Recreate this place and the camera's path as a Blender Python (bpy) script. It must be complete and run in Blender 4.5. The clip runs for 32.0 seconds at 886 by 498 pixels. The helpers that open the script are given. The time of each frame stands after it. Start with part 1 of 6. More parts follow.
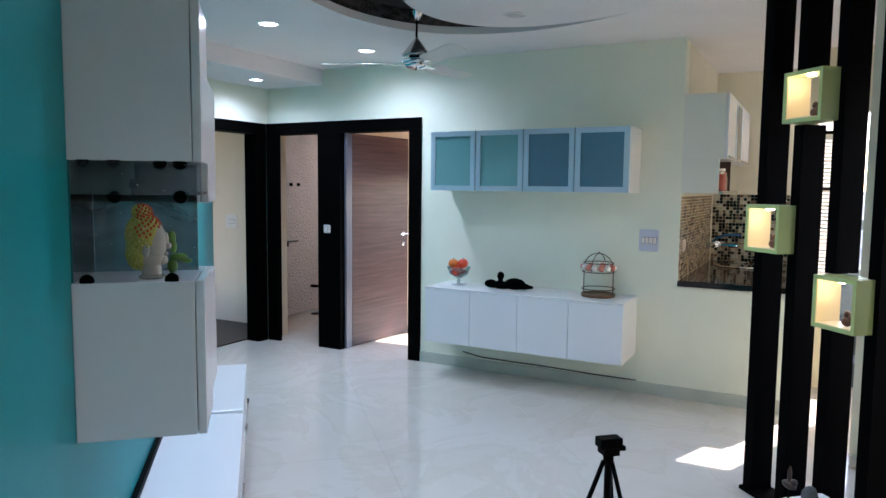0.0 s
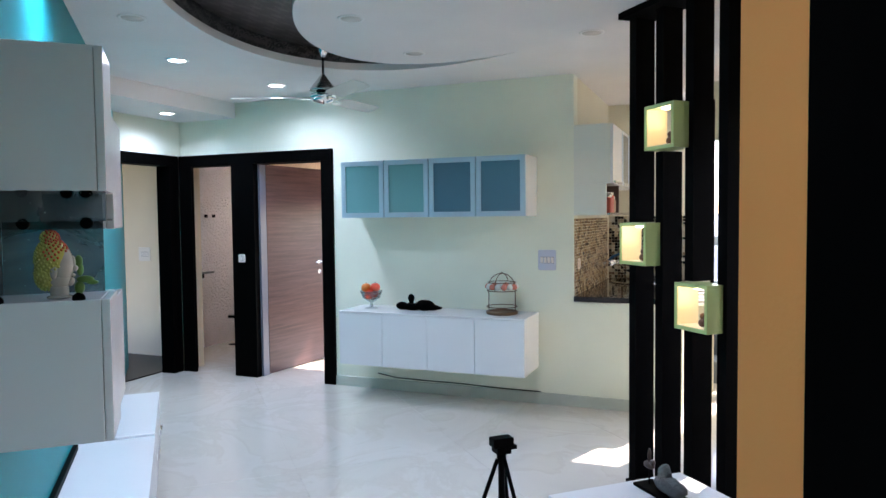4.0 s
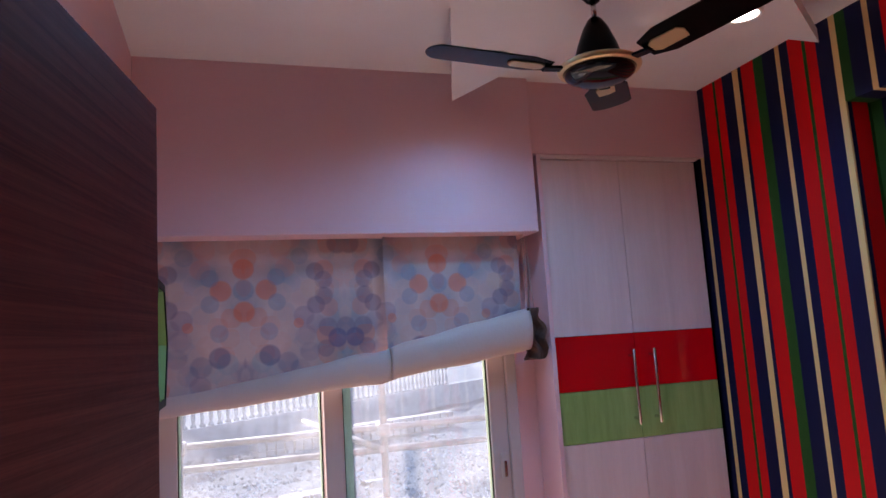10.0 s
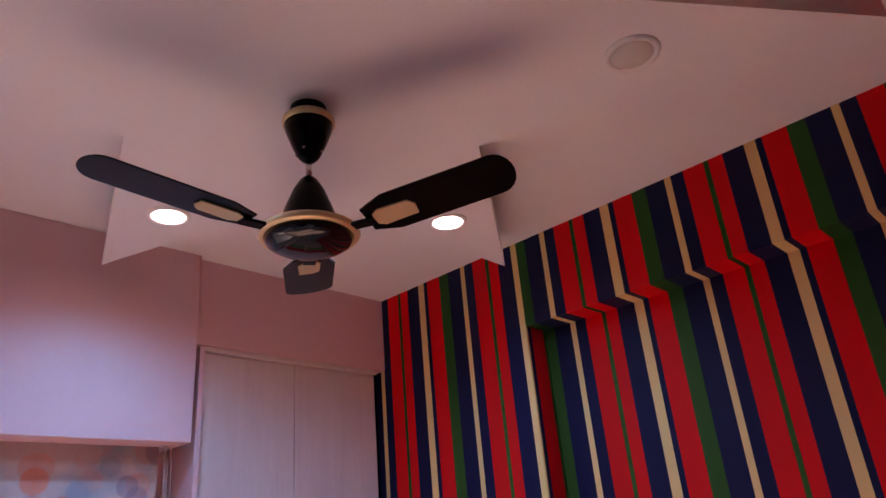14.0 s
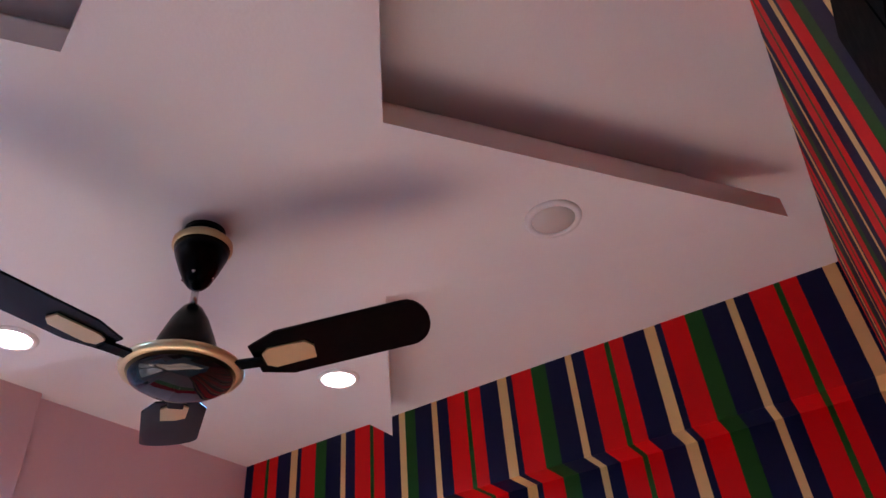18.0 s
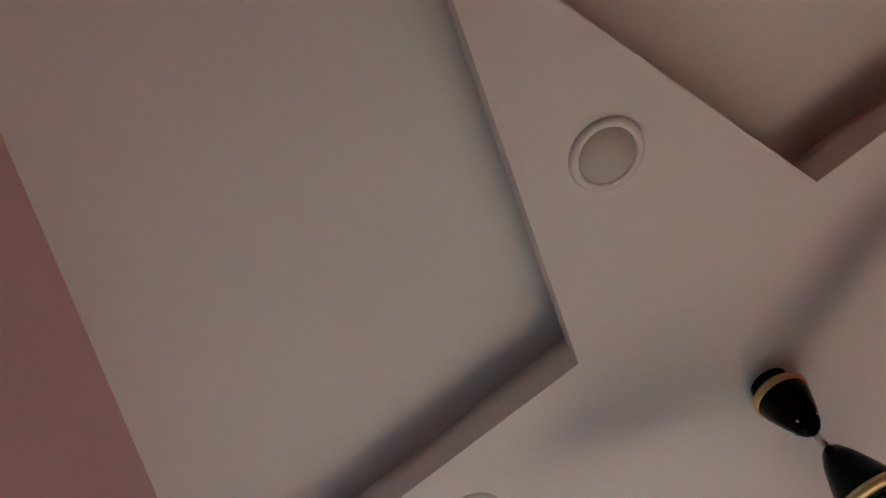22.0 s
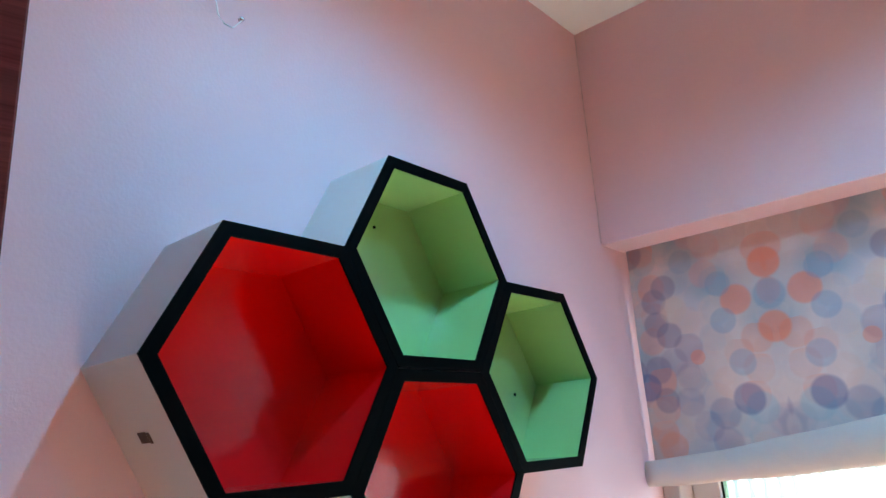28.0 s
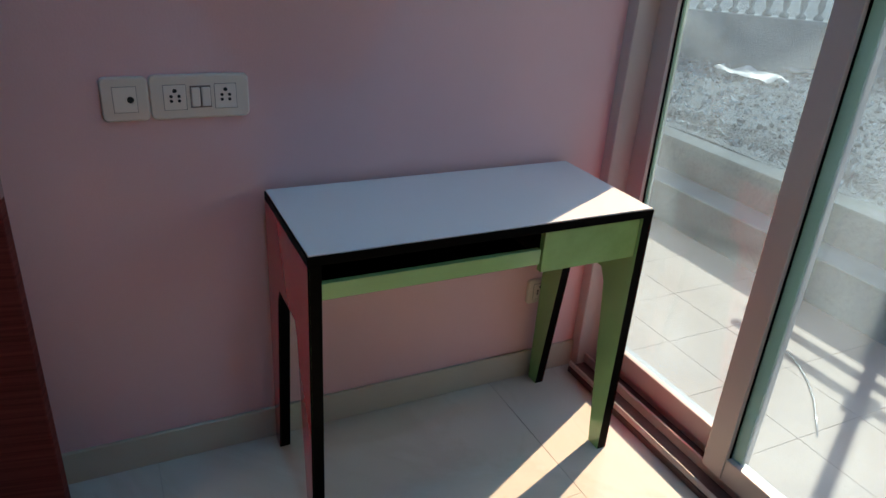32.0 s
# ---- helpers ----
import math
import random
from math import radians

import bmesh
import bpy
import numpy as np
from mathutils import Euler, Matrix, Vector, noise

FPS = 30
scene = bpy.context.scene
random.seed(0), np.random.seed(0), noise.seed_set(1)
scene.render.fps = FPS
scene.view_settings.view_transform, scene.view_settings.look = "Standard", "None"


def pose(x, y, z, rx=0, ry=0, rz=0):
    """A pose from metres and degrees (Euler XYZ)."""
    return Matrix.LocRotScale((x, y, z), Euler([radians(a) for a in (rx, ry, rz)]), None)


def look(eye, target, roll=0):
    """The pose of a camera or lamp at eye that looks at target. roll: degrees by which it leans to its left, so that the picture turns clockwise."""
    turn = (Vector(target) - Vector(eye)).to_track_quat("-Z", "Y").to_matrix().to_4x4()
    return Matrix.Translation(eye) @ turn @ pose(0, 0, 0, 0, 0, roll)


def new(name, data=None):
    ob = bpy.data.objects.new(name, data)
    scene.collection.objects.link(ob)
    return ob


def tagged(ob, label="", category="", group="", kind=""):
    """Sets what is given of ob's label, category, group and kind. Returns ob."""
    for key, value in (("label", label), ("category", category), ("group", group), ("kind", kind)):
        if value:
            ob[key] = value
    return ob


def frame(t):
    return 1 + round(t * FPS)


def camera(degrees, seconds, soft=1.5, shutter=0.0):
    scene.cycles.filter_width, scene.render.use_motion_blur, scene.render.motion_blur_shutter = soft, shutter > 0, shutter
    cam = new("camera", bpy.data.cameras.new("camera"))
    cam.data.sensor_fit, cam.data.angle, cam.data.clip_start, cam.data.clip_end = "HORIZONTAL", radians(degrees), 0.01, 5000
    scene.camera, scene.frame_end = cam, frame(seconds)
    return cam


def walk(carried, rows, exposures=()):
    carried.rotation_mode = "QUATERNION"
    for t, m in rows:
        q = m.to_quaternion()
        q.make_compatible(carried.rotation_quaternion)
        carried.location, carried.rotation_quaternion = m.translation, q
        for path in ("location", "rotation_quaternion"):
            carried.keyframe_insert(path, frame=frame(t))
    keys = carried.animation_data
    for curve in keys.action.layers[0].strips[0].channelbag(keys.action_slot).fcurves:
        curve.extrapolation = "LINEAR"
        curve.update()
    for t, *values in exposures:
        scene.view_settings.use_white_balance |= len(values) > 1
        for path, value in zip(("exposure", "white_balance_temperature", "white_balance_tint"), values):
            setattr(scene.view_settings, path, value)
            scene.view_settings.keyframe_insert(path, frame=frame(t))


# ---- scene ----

# seconds, eye (x, y, z), heading, tilt and lean in degrees
PATH = (
    (0.0, 0.112, -0.850, 1.508, 165.19, -5.09, 0.59),
    (0.5, 0.107, -0.861, 1.526, 164.96, -1.98, -0.06),
    (1.0, 0.073, -0.842, 1.543, 166.31, 1.63, -1.05),
    (1.5, 0.065, -0.832, 1.532, 167.07, 0.17, -0.58),
    (2.0, 0.115, -0.868, 1.522, 166.69, -2.08, -0.87),
    (2.5, 0.194, -0.860, 1.511, 168.54, -1.91, 0.21),
    (4.5, 0.456, -0.793, 1.480, 151.89, -2.17, -0.74),
    (5.0, 0.505, -0.775, 1.499, 142.81, -0.93, -1.02),
    (5.5, 0.534, -0.726, 1.566, 133.76, 0.16, -1.99),
    (6.0, 0.565, -0.680, 1.613, 127.91, 1.57, -1.64),
    (6.5, 0.483, -0.622, 1.639, 118.84, 3.84, -1.74),
    (7.0, 0.438, -0.588, 1.661, 109.17, 5.28, -2.46),
    (7.5, 0.415, -0.556, 1.662, 102.92, 5.97, -1.43),
    (8.0, 0.402, -0.542, 1.665, 99.24, 6.84, -1.09),
    (8.5, 0.384, -0.506, 1.675, 95.11, 6.45, -3.04),
    (9.0, 0.388, -0.449, 1.687, 92.86, 7.37, -1.11),
    (9.5, 0.345, -0.393, 1.691, 82.37, 8.31, -4.22),
    (10.0, 0.299, -0.386, 1.681, 72.56, 7.50, -3.58),
    (10.5, 0.289, -0.378, 1.710, 66.87, 7.50, -1.11),
    (11.0, 0.289, -0.383, 1.712, 62.53, 8.28, -1.38),
    (11.5, 0.287, -0.370, 1.700, 59.42, 8.34, -1.87),
    (12.0, 0.294, -0.325, 1.707, 59.29, 8.25, -2.80),
    (12.5, 0.352, -0.232, 1.711, 64.58, 14.09, -3.25),
    (13.0, 0.414, -0.135, 1.718, 61.56, 17.77, -4.71),
    (13.5, 0.427, -0.033, 1.720, 50.80, 21.51, -6.53),
    (14.0, 0.432, -0.006, 1.722, 42.72, 23.21, -5.04),
    (14.5, 0.420, -0.008, 1.679, 36.07, 25.47, -3.08),
    (15.0, 0.453, 0.048, 1.698, 30.69, 25.61, -1.08),
    (15.5, 0.490, 0.072, 1.706, 27.99, 25.46, 0.36),
    (17.5, 0.532, 0.117, 1.749, 26.42, 33.14, -2.29),
    (18.0, 0.501, 0.111, 1.746, 30.28, 36.57, -5.17),
    (18.5, 0.512, 0.096, 1.730, 34.11, 42.32, -6.75),
    (19.0, 0.501, 0.085, 1.759, 40.06, 43.95, -8.40),
    (19.5, 0.495, 0.086, 1.754, 44.45, 47.43, -10.70),
    (20.0, 0.464, 0.079, 1.782, 48.52, 47.31, -14.82),
    (20.5, 0.470, 0.079, 1.762, 54.90, 50.07, -17.36),
    (21.0, 0.438, 0.074, 1.774, 58.74, 51.65, -19.67),
    (21.5, 0.421, 0.056, 1.762, 65.94, 53.29, -20.79),
    (22.0, 0.360, 0.033, 1.791, 72.34, 54.64, -24.57),
    (23.0, 0.351, 0.027, 1.788, 100.37, 55.22, -11.68),
    (24.0, 0.349, 0.007, 1.768, 98.63, 40.83, -5.20),
    (25.0, 0.344, 0.033, 1.722, 96.88, 28.84, -2.51),
    (25.5, 0.341, 0.053, 1.691, 95.16, 22.12, -2.32),
    (27.5, 0.622, 0.435, 1.633, 121.14, 17.28, -4.22),
    (28.0, 0.824, 0.480, 1.608, 130.44, 15.75, -3.73),
    (28.5, 0.971, 0.558, 1.609, 139.42, 9.58, -3.32),
    (29.0, 1.130, 0.664, 1.600, 149.17, 7.22, -0.52),
    (29.5, 1.265, 0.668, 1.557, 150.17, 3.05, -0.29),
    (30.0, 1.366, 0.674, 1.516, 151.94, -2.51, 1.37),
    (30.5, 1.440, 0.750, 1.508, 154.10, -9.36, 2.92),
    (31.0, 1.522, 0.817, 1.473, 155.65, -15.03, 3.39),
    (31.5, 1.610, 0.841, 1.435, 152.11, -21.16, 3.95),
    (32.0, 1.659, 0.861, 1.413, 152.94, -25.33, 3.98),
)


def stand(x, y, z, heading, tilt, lean):
    h, p = radians(heading), radians(tilt)
    way = Vector((math.cos(h) * math.cos(p), math.sin(h) * math.cos(p), math.sin(p)))
    return look((x, y, z), Vector((x, y, z)) + way, lean)


cam = camera(65.0, 32.0, soft=1.5)
walk(cam, [(r[0], stand(*r[1:])) for r in PATH],
     exposures=[(0, 2.28, 6250, 22), (3, 2.47, 6300, 22), (5, 2.55, 6600, 25), (5.5, 3.4, 7100, 36), (6, 4.2, 7300, 40), (6.5, 4.35, 7200, 35), (7, 4.1, 7300, 28), (7.5, 3.5, 7300, 22), (8, 3.1, 7700, 29), (9, 2.42, 8300, 36), (10, 1.95, 9150, 51), (11, 2.04, 9350, 59), (12, 2.22, 9900, 62), (14, 2.28, 10000, 63), (15.5, 2.6, 10600, 59), (17.5, 2.8, 8300, 44), (19, 2.29, 7750, 37), (20, 2.14, 8200, 30), (21, 2.05, 9400, 30), (22, 2.18, 9500, 18), (23, 2.3, 11700, 37), (24, 2.07, 15200, 49), (25.5, 2.39, 14600, 45), (27.5, 3.12, 8700, 16), (29, 3.27, 8600, 7), (30, 3.03, 7950, 3), (31, 1.95, 8600, 15), (32, 0.95, 8900, 19)])

# ---- world and sun ----
SUN_EL, SUN_FROM = radians(42), Vector((-0.444, 0.896, 0))
world = bpy.data.worlds.new("sky")
scene.world = world
world.use_nodes = True
wn = world.node_tree
sky = wn.nodes.new("ShaderNodeTexSky")
sky.sky_type, sky.sun_disc = "NISHITA", False
sky.sun_elevation, sky.sun_rotation = SUN_EL, math.atan2(SUN_FROM.x, SUN_FROM.y)
wn.links.new(sky.outputs[0], wn.nodes["Background"].inputs[0])
wn.nodes["Background"].inputs[1].default_value = 0.15
sun_data = bpy.data.lights.new("sun", "SUN")
sun_data.energy, sun_data.angle, sun_data.color = 3.7, radians(0.5), (1.0, 0.89, 0.77)
sun = new("sun", sun_data)
sun.matrix_world = look((0, 8, 12), Vector((0, 8, 12)) - (SUN_FROM * math.cos(SUN_EL) + Vector((0, 0, math.sin(SUN_EL)))))

# ---- materials ----
def node(nt, kind, **values):
    n = nt.nodes.new(kind)
    for key, value in values.items():
        n.inputs[key.replace("_", " ")].default_value = value
    return n


def material(name, color, rough=0.5, metal=0.0, vary=0.06, scale=3.0, bump=0.0, fine=80.0, coat=0.0, spec=0.5):
    """A painted or plain surface with broad and fine variation."""
    m = bpy.data.materials.new(name)
    m.use_nodes = True
    nt = m.node_tree
    b = nt.nodes["Principled BSDF"]
    b.inputs["Metallic"].default_value = metal
    b.inputs["Coat Weight"].default_value = coat
    b.inputs["Specular IOR Level"].default_value = spec
    geo = nt.nodes.new("ShaderNodeNewGeometry")
    broad = node(nt, "ShaderNodeTexNoise", Scale=scale, Detail=4.0)
    grain = node(nt, "ShaderNodeTexNoise", Scale=fine, Detail=3.0)
    nt.links.new(geo.outputs["Position"], broad.inputs["Vector"])
    nt.links.new(geo.outputs["Position"], grain.inputs["Vector"])
    mix = nt.nodes.new("ShaderNodeMix")
    mix.data_type = "RGBA"
    mix.inputs[6].default_value = (*[c * (1 - vary) for c in color], 1)
    mix.inputs[7].default_value = (*[min(1, c * (1 + vary)) for c in color], 1)
    nt.links.new(broad.outputs[0], mix.inputs[0])
    nt.links.new(mix.outputs[2], b.inputs["Base Color"])
    rr = nt.nodes.new("ShaderNodeMapRange")
    rr.inputs[3].default_value, rr.inputs[4].default_value = rough * 0.85, min(1, rough * 1.15)
    nt.links.new(grain.outputs[0], rr.inputs[0])
    nt.links.new(rr.outputs[0], b.inputs["Roughness"])
    if bump:
        bp = node(nt, "ShaderNodeBump", Strength=bump, Distance=0.01)
        nt.links.new(grain.outputs[0], bp.inputs["Height"])
        nt.links.new(bp.outputs[0], b.inputs["Normal"])
    return m


def wood(name, dark, light, rough=0.4, axis=2, stretch=14.0, scale=5.0, coat=0.0, spec=0.5):
    """Veneer with its grain lying across the axis given."""
    m = material(name, light, rough, coat=coat, spec=spec)
    nt = m.node_tree
    b = nt.nodes["Principled BSDF"]
    tc = nt.nodes.new("ShaderNodeTexCoord")
    mp = nt.nodes.new("ShaderNodeMapping")
    s = [1.0, 1.0, 1.0]
    s[axis] = stretch
    mp.inputs["Scale"].default_value = s
    nt.links.new(tc.outputs["Object"], mp.inputs["Vector"])
    n1 = node(nt, "ShaderNodeTexNoise", Scale=scale * 0.35, Detail=6.0, Roughness=0.6, Distortion=0.6)
    n2 = node(nt, "ShaderNodeTexNoise", Scale=scale * 2.2, Detail=5.0, Roughness=0.7)
    nt.links.new(mp.outputs[0], n1.inputs["Vector"])
    nt.links.new(mp.outputs[0], n2.inputs["Vector"])
    add = nt.nodes.new("ShaderNodeMath")
    add.operation = "MULTIPLY_ADD"
    add.inputs[1].default_value = 0.45
    nt.links.new(n2.outputs[0], add.inputs[0])
    nt.links.new(n1.outputs[0], add.inputs[2])
    ramp = nt.nodes.new("ShaderNodeValToRGB")
    ramp.color_ramp.elements[0].position, ramp.color_ramp.elements[1].position = 0.5, 0.95
    ramp.color_ramp.elements[0].color, ramp.color_ramp.elements[1].color = (*dark, 1), (*light, 1)
    nt.links.new(add.outputs[0], ramp.inputs[0])
    nt.links.new(ramp.outputs[0], b.inputs["Base Color"])
    return m


def glow(name, color, strength):
    m = bpy.data.materials.new(name)
    m.use_nodes = True
    b = m.node_tree.nodes["Principled BSDF"]
    b.inputs["Base Color"].default_value = (*color, 1)
    b.inputs["Emission Color"].default_value = (*color, 1)
    b.inputs["Emission Strength"].default_value = strength
    return m


def clear(name, tint=(1, 1, 1), rough=0.0, see=0.85, cloud=0.0):
    """Thin pane: part see-through, part reflecting."""
    m = bpy.data.materials.new(name)
    m.use_nodes = True
    nt = m.node_tree
    out = nt.nodes["Material Output"]
    nt.nodes.remove(nt.nodes["Principled BSDF"])
    tr = nt.nodes.new("ShaderNodeBsdfTransparent")
    tr.inputs[0].default_value = (*[c * see for c in tint], 1)
    gl = nt.nodes.new("ShaderNodeBsdfGlossy")
    gl.inputs["Roughness"].default_value = rough
    lw = nt.nodes.new("ShaderNodeLayerWeight")
    pw = nt.nodes.new("ShaderNodeMath")
    pw.operation, pw.inputs[1].default_value = "POWER", 5.0
    nt.links.new(lw.outputs["Facing"], pw.inputs[0])
    fr = nt.nodes.new("ShaderNodeMapRange")
    fr.inputs[3].default_value, fr.inputs[4].default_value = 0.035, 0.9
    nt.links.new(pw.outputs[0], fr.inputs[0])
    mx = nt.nodes.new("ShaderNodeMixShader")
    nt.links.new(fr.outputs[0], mx.inputs[0])
    nt.links.new(tr.outputs[0], mx.inputs[1])
    nt.links.new(gl.outputs[0], mx.inputs[2])
    last = mx
    if cloud:
        df = nt.nodes.new("ShaderNodeBsdfTranslucent")
        df.inputs[0].default_value = (*tint, 1)
        m2 = nt.nodes.new("ShaderNodeMixShader")
        gp = nt.nodes.new("ShaderNodeNewGeometry")
        smear = node(nt, "ShaderNodeTexNoise", Scale=2.3, Detail=5.0, Distortion=1.2)
        speck = node(nt, "ShaderNodeTexVoronoi", Scale=46.0)
        nt.links.new(gp.outputs["Position"], smear.inputs["Vector"])
        nt.links.new(gp.outputs["Position"], speck.inputs["Vector"])
        veil = nt.nodes.new("ShaderNodeMapRange")
        veil.inputs[1].default_value, veil.inputs[2].default_value = 0.3, 0.75
        veil.inputs[3].default_value, veil.inputs[4].default_value = cloud * 0.4, cloud * 1.7
        nt.links.new(smear.outputs[0], veil.inputs[0])
        dot = nt.nodes.new("ShaderNodeMapRange")
        dot.inputs[1].default_value, dot.inputs[2].default_value = 0.05, 0.09
        dot.inputs[3].default_value, dot.inputs[4].default_value = cloud * 2, 0.0
        nt.links.new(speck.outputs["Distance"], dot.inputs[0])
        both = nt.nodes.new("ShaderNodeMath")
        both.use_clamp = True
        nt.links.new(veil.outputs[0], both.inputs[0])
        nt.links.new(dot.outputs[0], both.inputs[1])
        nt.links.new(both.outputs[0], m2.inputs[0])
        nt.links.new(mx.outputs[0], m2.inputs[1])
        nt.links.new(df.outputs[0], m2.inputs[2])
        last = m2
    nt.links.new(last.outputs[0], out.inputs[0])
    return m


NAVY, RED, GREEN, CREAM = (0.007, 0.009, 0.045), (0.80, 0.014, 0.012), (0.007, 0.085, 0.015), (0.80, 0.55, 0.23)


STRIPE = 0.488  # width of one repeat of the wallpaper


def stripes(name, period=STRIPE):
    """Printed wallpaper of upright stripes; the pattern runs along u in metres."""
    m = material(name, CREAM, 0.6, bump=0.05, fine=300, spec=0.15)
    nt = m.node_tree
    b = nt.nodes["Principled BSDF"]
    uv = nt.nodes.new("ShaderNodeUVMap")
    sep = nt.nodes.new("ShaderNodeSeparateXYZ")
    nt.links.new(uv.outputs[0], sep.inputs[0])
    div = nt.nodes.new("ShaderNodeMath")
    div.operation = "DIVIDE"
    div.inputs[1].default_value = period
    fr = nt.nodes.new("ShaderNodeMath")
    fr.operation = "FRACT"
    nt.links.new(sep.outputs[0], div.inputs[0])
    nt.links.new(div.outputs[0], fr.inputs[0])
    ramp = nt.nodes.new("ShaderNodeValToRGB")
    ramp.color_ramp.interpolation = "CONSTANT"
    seq = ((0.032, CREAM), (0.019, NAVY), (0.069, RED), (0.050, GREEN), (0.066, NAVY), (0.0215, CREAM),
           (0.041, NAVY), (0.065, RED), (0.0155, GREEN), (0.044, RED), (0.0665, NAVY))
    total, at = sum(w for w, _ in seq), 0.0
    for i, (w, c) in enumerate(seq):
        e = ramp.color_ramp.elements[0] if i == 0 else ramp.color_ramp.elements.new(at / total)
        e.position, e.color = at / total, (*c, 1)
        at += w
    last = ramp.color_ramp.elements[len(ramp.color_ramp.elements) - 1]
    last.position, last.color = (total - seq[-1][0]) / total, (*NAVY, 1)
    nt.links.new(fr.outputs[0], ramp.inputs[0])
    nt.links.new(ramp.outputs[0], b.inputs["Base Color"])
    return m


M_PINK = material("pink_wall_paint", (0.78, 0.485, 0.505), 0.55, bump=0.06, fine=180)
M_CEIL = material("white_ceiling_paint", (0.78, 0.75, 0.73), 0.6, bump=0.05, fine=160)
M_STRIPE = stripes("striped_wallpaper")
M_CREAMWALL = material("pale_green_cream_paint", (0.80, 0.82, 0.67), 0.5, bump=0.05, fine=180)
M_ORANGE = material("orange_wall_paint", (0.86, 0.34, 0.09), 0.5, bump=0.06, fine=160)
M_TURQ = material("turquoise_wall_paint", (0.003, 0.26, 0.29), 0.4, bump=0.05, fine=160, spec=0.12)
M_WHITE = material("white_laminate", (0.78, 0.79, 0.80), 0.22, vary=0.03)
M_BLACK = wood("black_stained_wood", (0.0004, 0.0004, 0.0004), (0.0014, 0.0011, 0.001), 0.6, axis=0, stretch=12, spec=0.03)
M_DOOR = wood("red_brown_door_veneer", (0.074, 0.0170, 0.0162), (0.195, 0.047, 0.043), 0.55, axis=2, stretch=60, scale=4.0, spec=0.03)
M_JAMB = wood("brown_jamb_veneer", (0.040, 0.017, 0.021), (0.098, 0.048, 0.056), 0.4, axis=0, stretch=14, spec=0.2)
M_MARBLE = material("polished_marble_floor", (0.62, 0.60, 0.54), 0.08, vary=0.12, scale=1.6, spec=0.6)
nt = M_MARBLE.node_tree
pos = nt.nodes.new("ShaderNodeNewGeometry")
vein = node(nt, "ShaderNodeTexNoise", Scale=1.1, Detail=8.0, Roughness=0.62, Distortion=1.6)
nt.links.new(pos.outputs["Position"], vein.inputs["Vector"])
vr = nt.nodes.new("ShaderNodeValToRGB")
for k_, (at_, c_) in enumerate(((0.0, (0.66, 0.63, 0.56)), (0.44, (0.62, 0.59, 0.52)), (0.495, (0.595, 0.56, 0.49)), (0.54, (0.64, 0.61, 0.55)), (1.0, (0.56, 0.53, 0.47)))):
    e_ = vr.color_ramp.elements[0] if k_ == 0 else (vr.color_ramp.elements[len(vr.color_ramp.elements) - 1] if k_ == 4 else vr.color_ramp.elements.new(at_))
    e_.position, e_.color = at_, (*c_, 1)
nt.links.new(vein.outputs[0], vr.inputs[0])
nt.links.new(vr.outputs[0], nt.nodes["Principled BSDF"].inputs["Base Color"])
M_SKIRT = material("cream_marble_skirting", (0.55, 0.50, 0.40), 0.2, vary=0.15, scale=4)
M_REDLAM = material("red_gloss_laminate", (0.76, 0.008, 0.011), 0.16, vary=0.05, coat=0.45)
M_GREENLAM = wood("green_gloss_laminate", (0.16, 0.34, 0.10), (0.27, 0.52, 0.18), 0.25, axis=0, stretch=10, scale=3)
M_EDGE = material("black_edge_band", (0.0012, 0.0012, 0.0012), 0.45, spec=0.03)
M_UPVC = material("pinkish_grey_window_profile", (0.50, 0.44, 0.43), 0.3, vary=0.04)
M_GLASS = clear("window_glass", (0.67, 0.88, 1.0), see=0.94, cloud=0.075)
M_METAL = material("brushed_steel", (0.62, 0.60, 0.58), 0.25, metal=1.0)
M_CHROME = material("chrome", (0.85, 0.85, 0.86), 0.06, metal=1.0, vary=0.02)
M_BRONZE = material("dark_bronze_enamel", (0.0015, 0.0014, 0.0014), 0.25, spec=0.10)
M_BOWL = material("glossy_black_enamel", (0.0015, 0.0014, 0.0014), 0.06, spec=0.45)
M_GOLD = material("pale_gold_trim", (0.72, 0.52, 0.28), 0.35, metal=0.6)
M_LED = glow("led_panel_on", (0.80, 0.90, 1.0), 4.5)
M_ALU = material("satin_aluminium", (0.50, 0.60, 0.66), 0.42, metal=0.5, vary=0.03, fine=700)
M_LEDOFF = material("led_panel_off", (0.62, 0.58, 0.53), 0.5, vary=0.02)
M_RIM = material("lamp_rim_white", (0.80, 0.78, 0.75), 0.4, vary=0.02)

# ---- building blocks ----
def block(bm, x0, x1, y0, y1, z0, z1, m=None):
    vs = [bm.verts.new((x, y, z)) for z in (z0, z1) for y in (y0, y1) for x in (x0, x1)]
    for a, b, c, d in ((0, 2, 3, 1), (4, 5, 7, 6), (0, 1, 5, 4), (2, 6, 7, 3), (0, 4, 6, 2), (1, 3, 7, 5)):
        bm.faces.new((vs[a], vs[b], vs[c], vs[d]))
    if m is not None:
        bmesh.ops.transform(bm, matrix=m, verts=vs)
    return vs


def box(x0, x1, y0, y1, z0, z1, bevel=0.0, seg=2):
    bm = bmesh.new()
    block(bm, x0, x1, y0, y1, z0, z1)
    if bevel:
        bmesh.ops.bevel(bm, geom=bm.edges[:], offset=bevel, segments=seg, affect="EDGES", profile=0.7)
    return bm


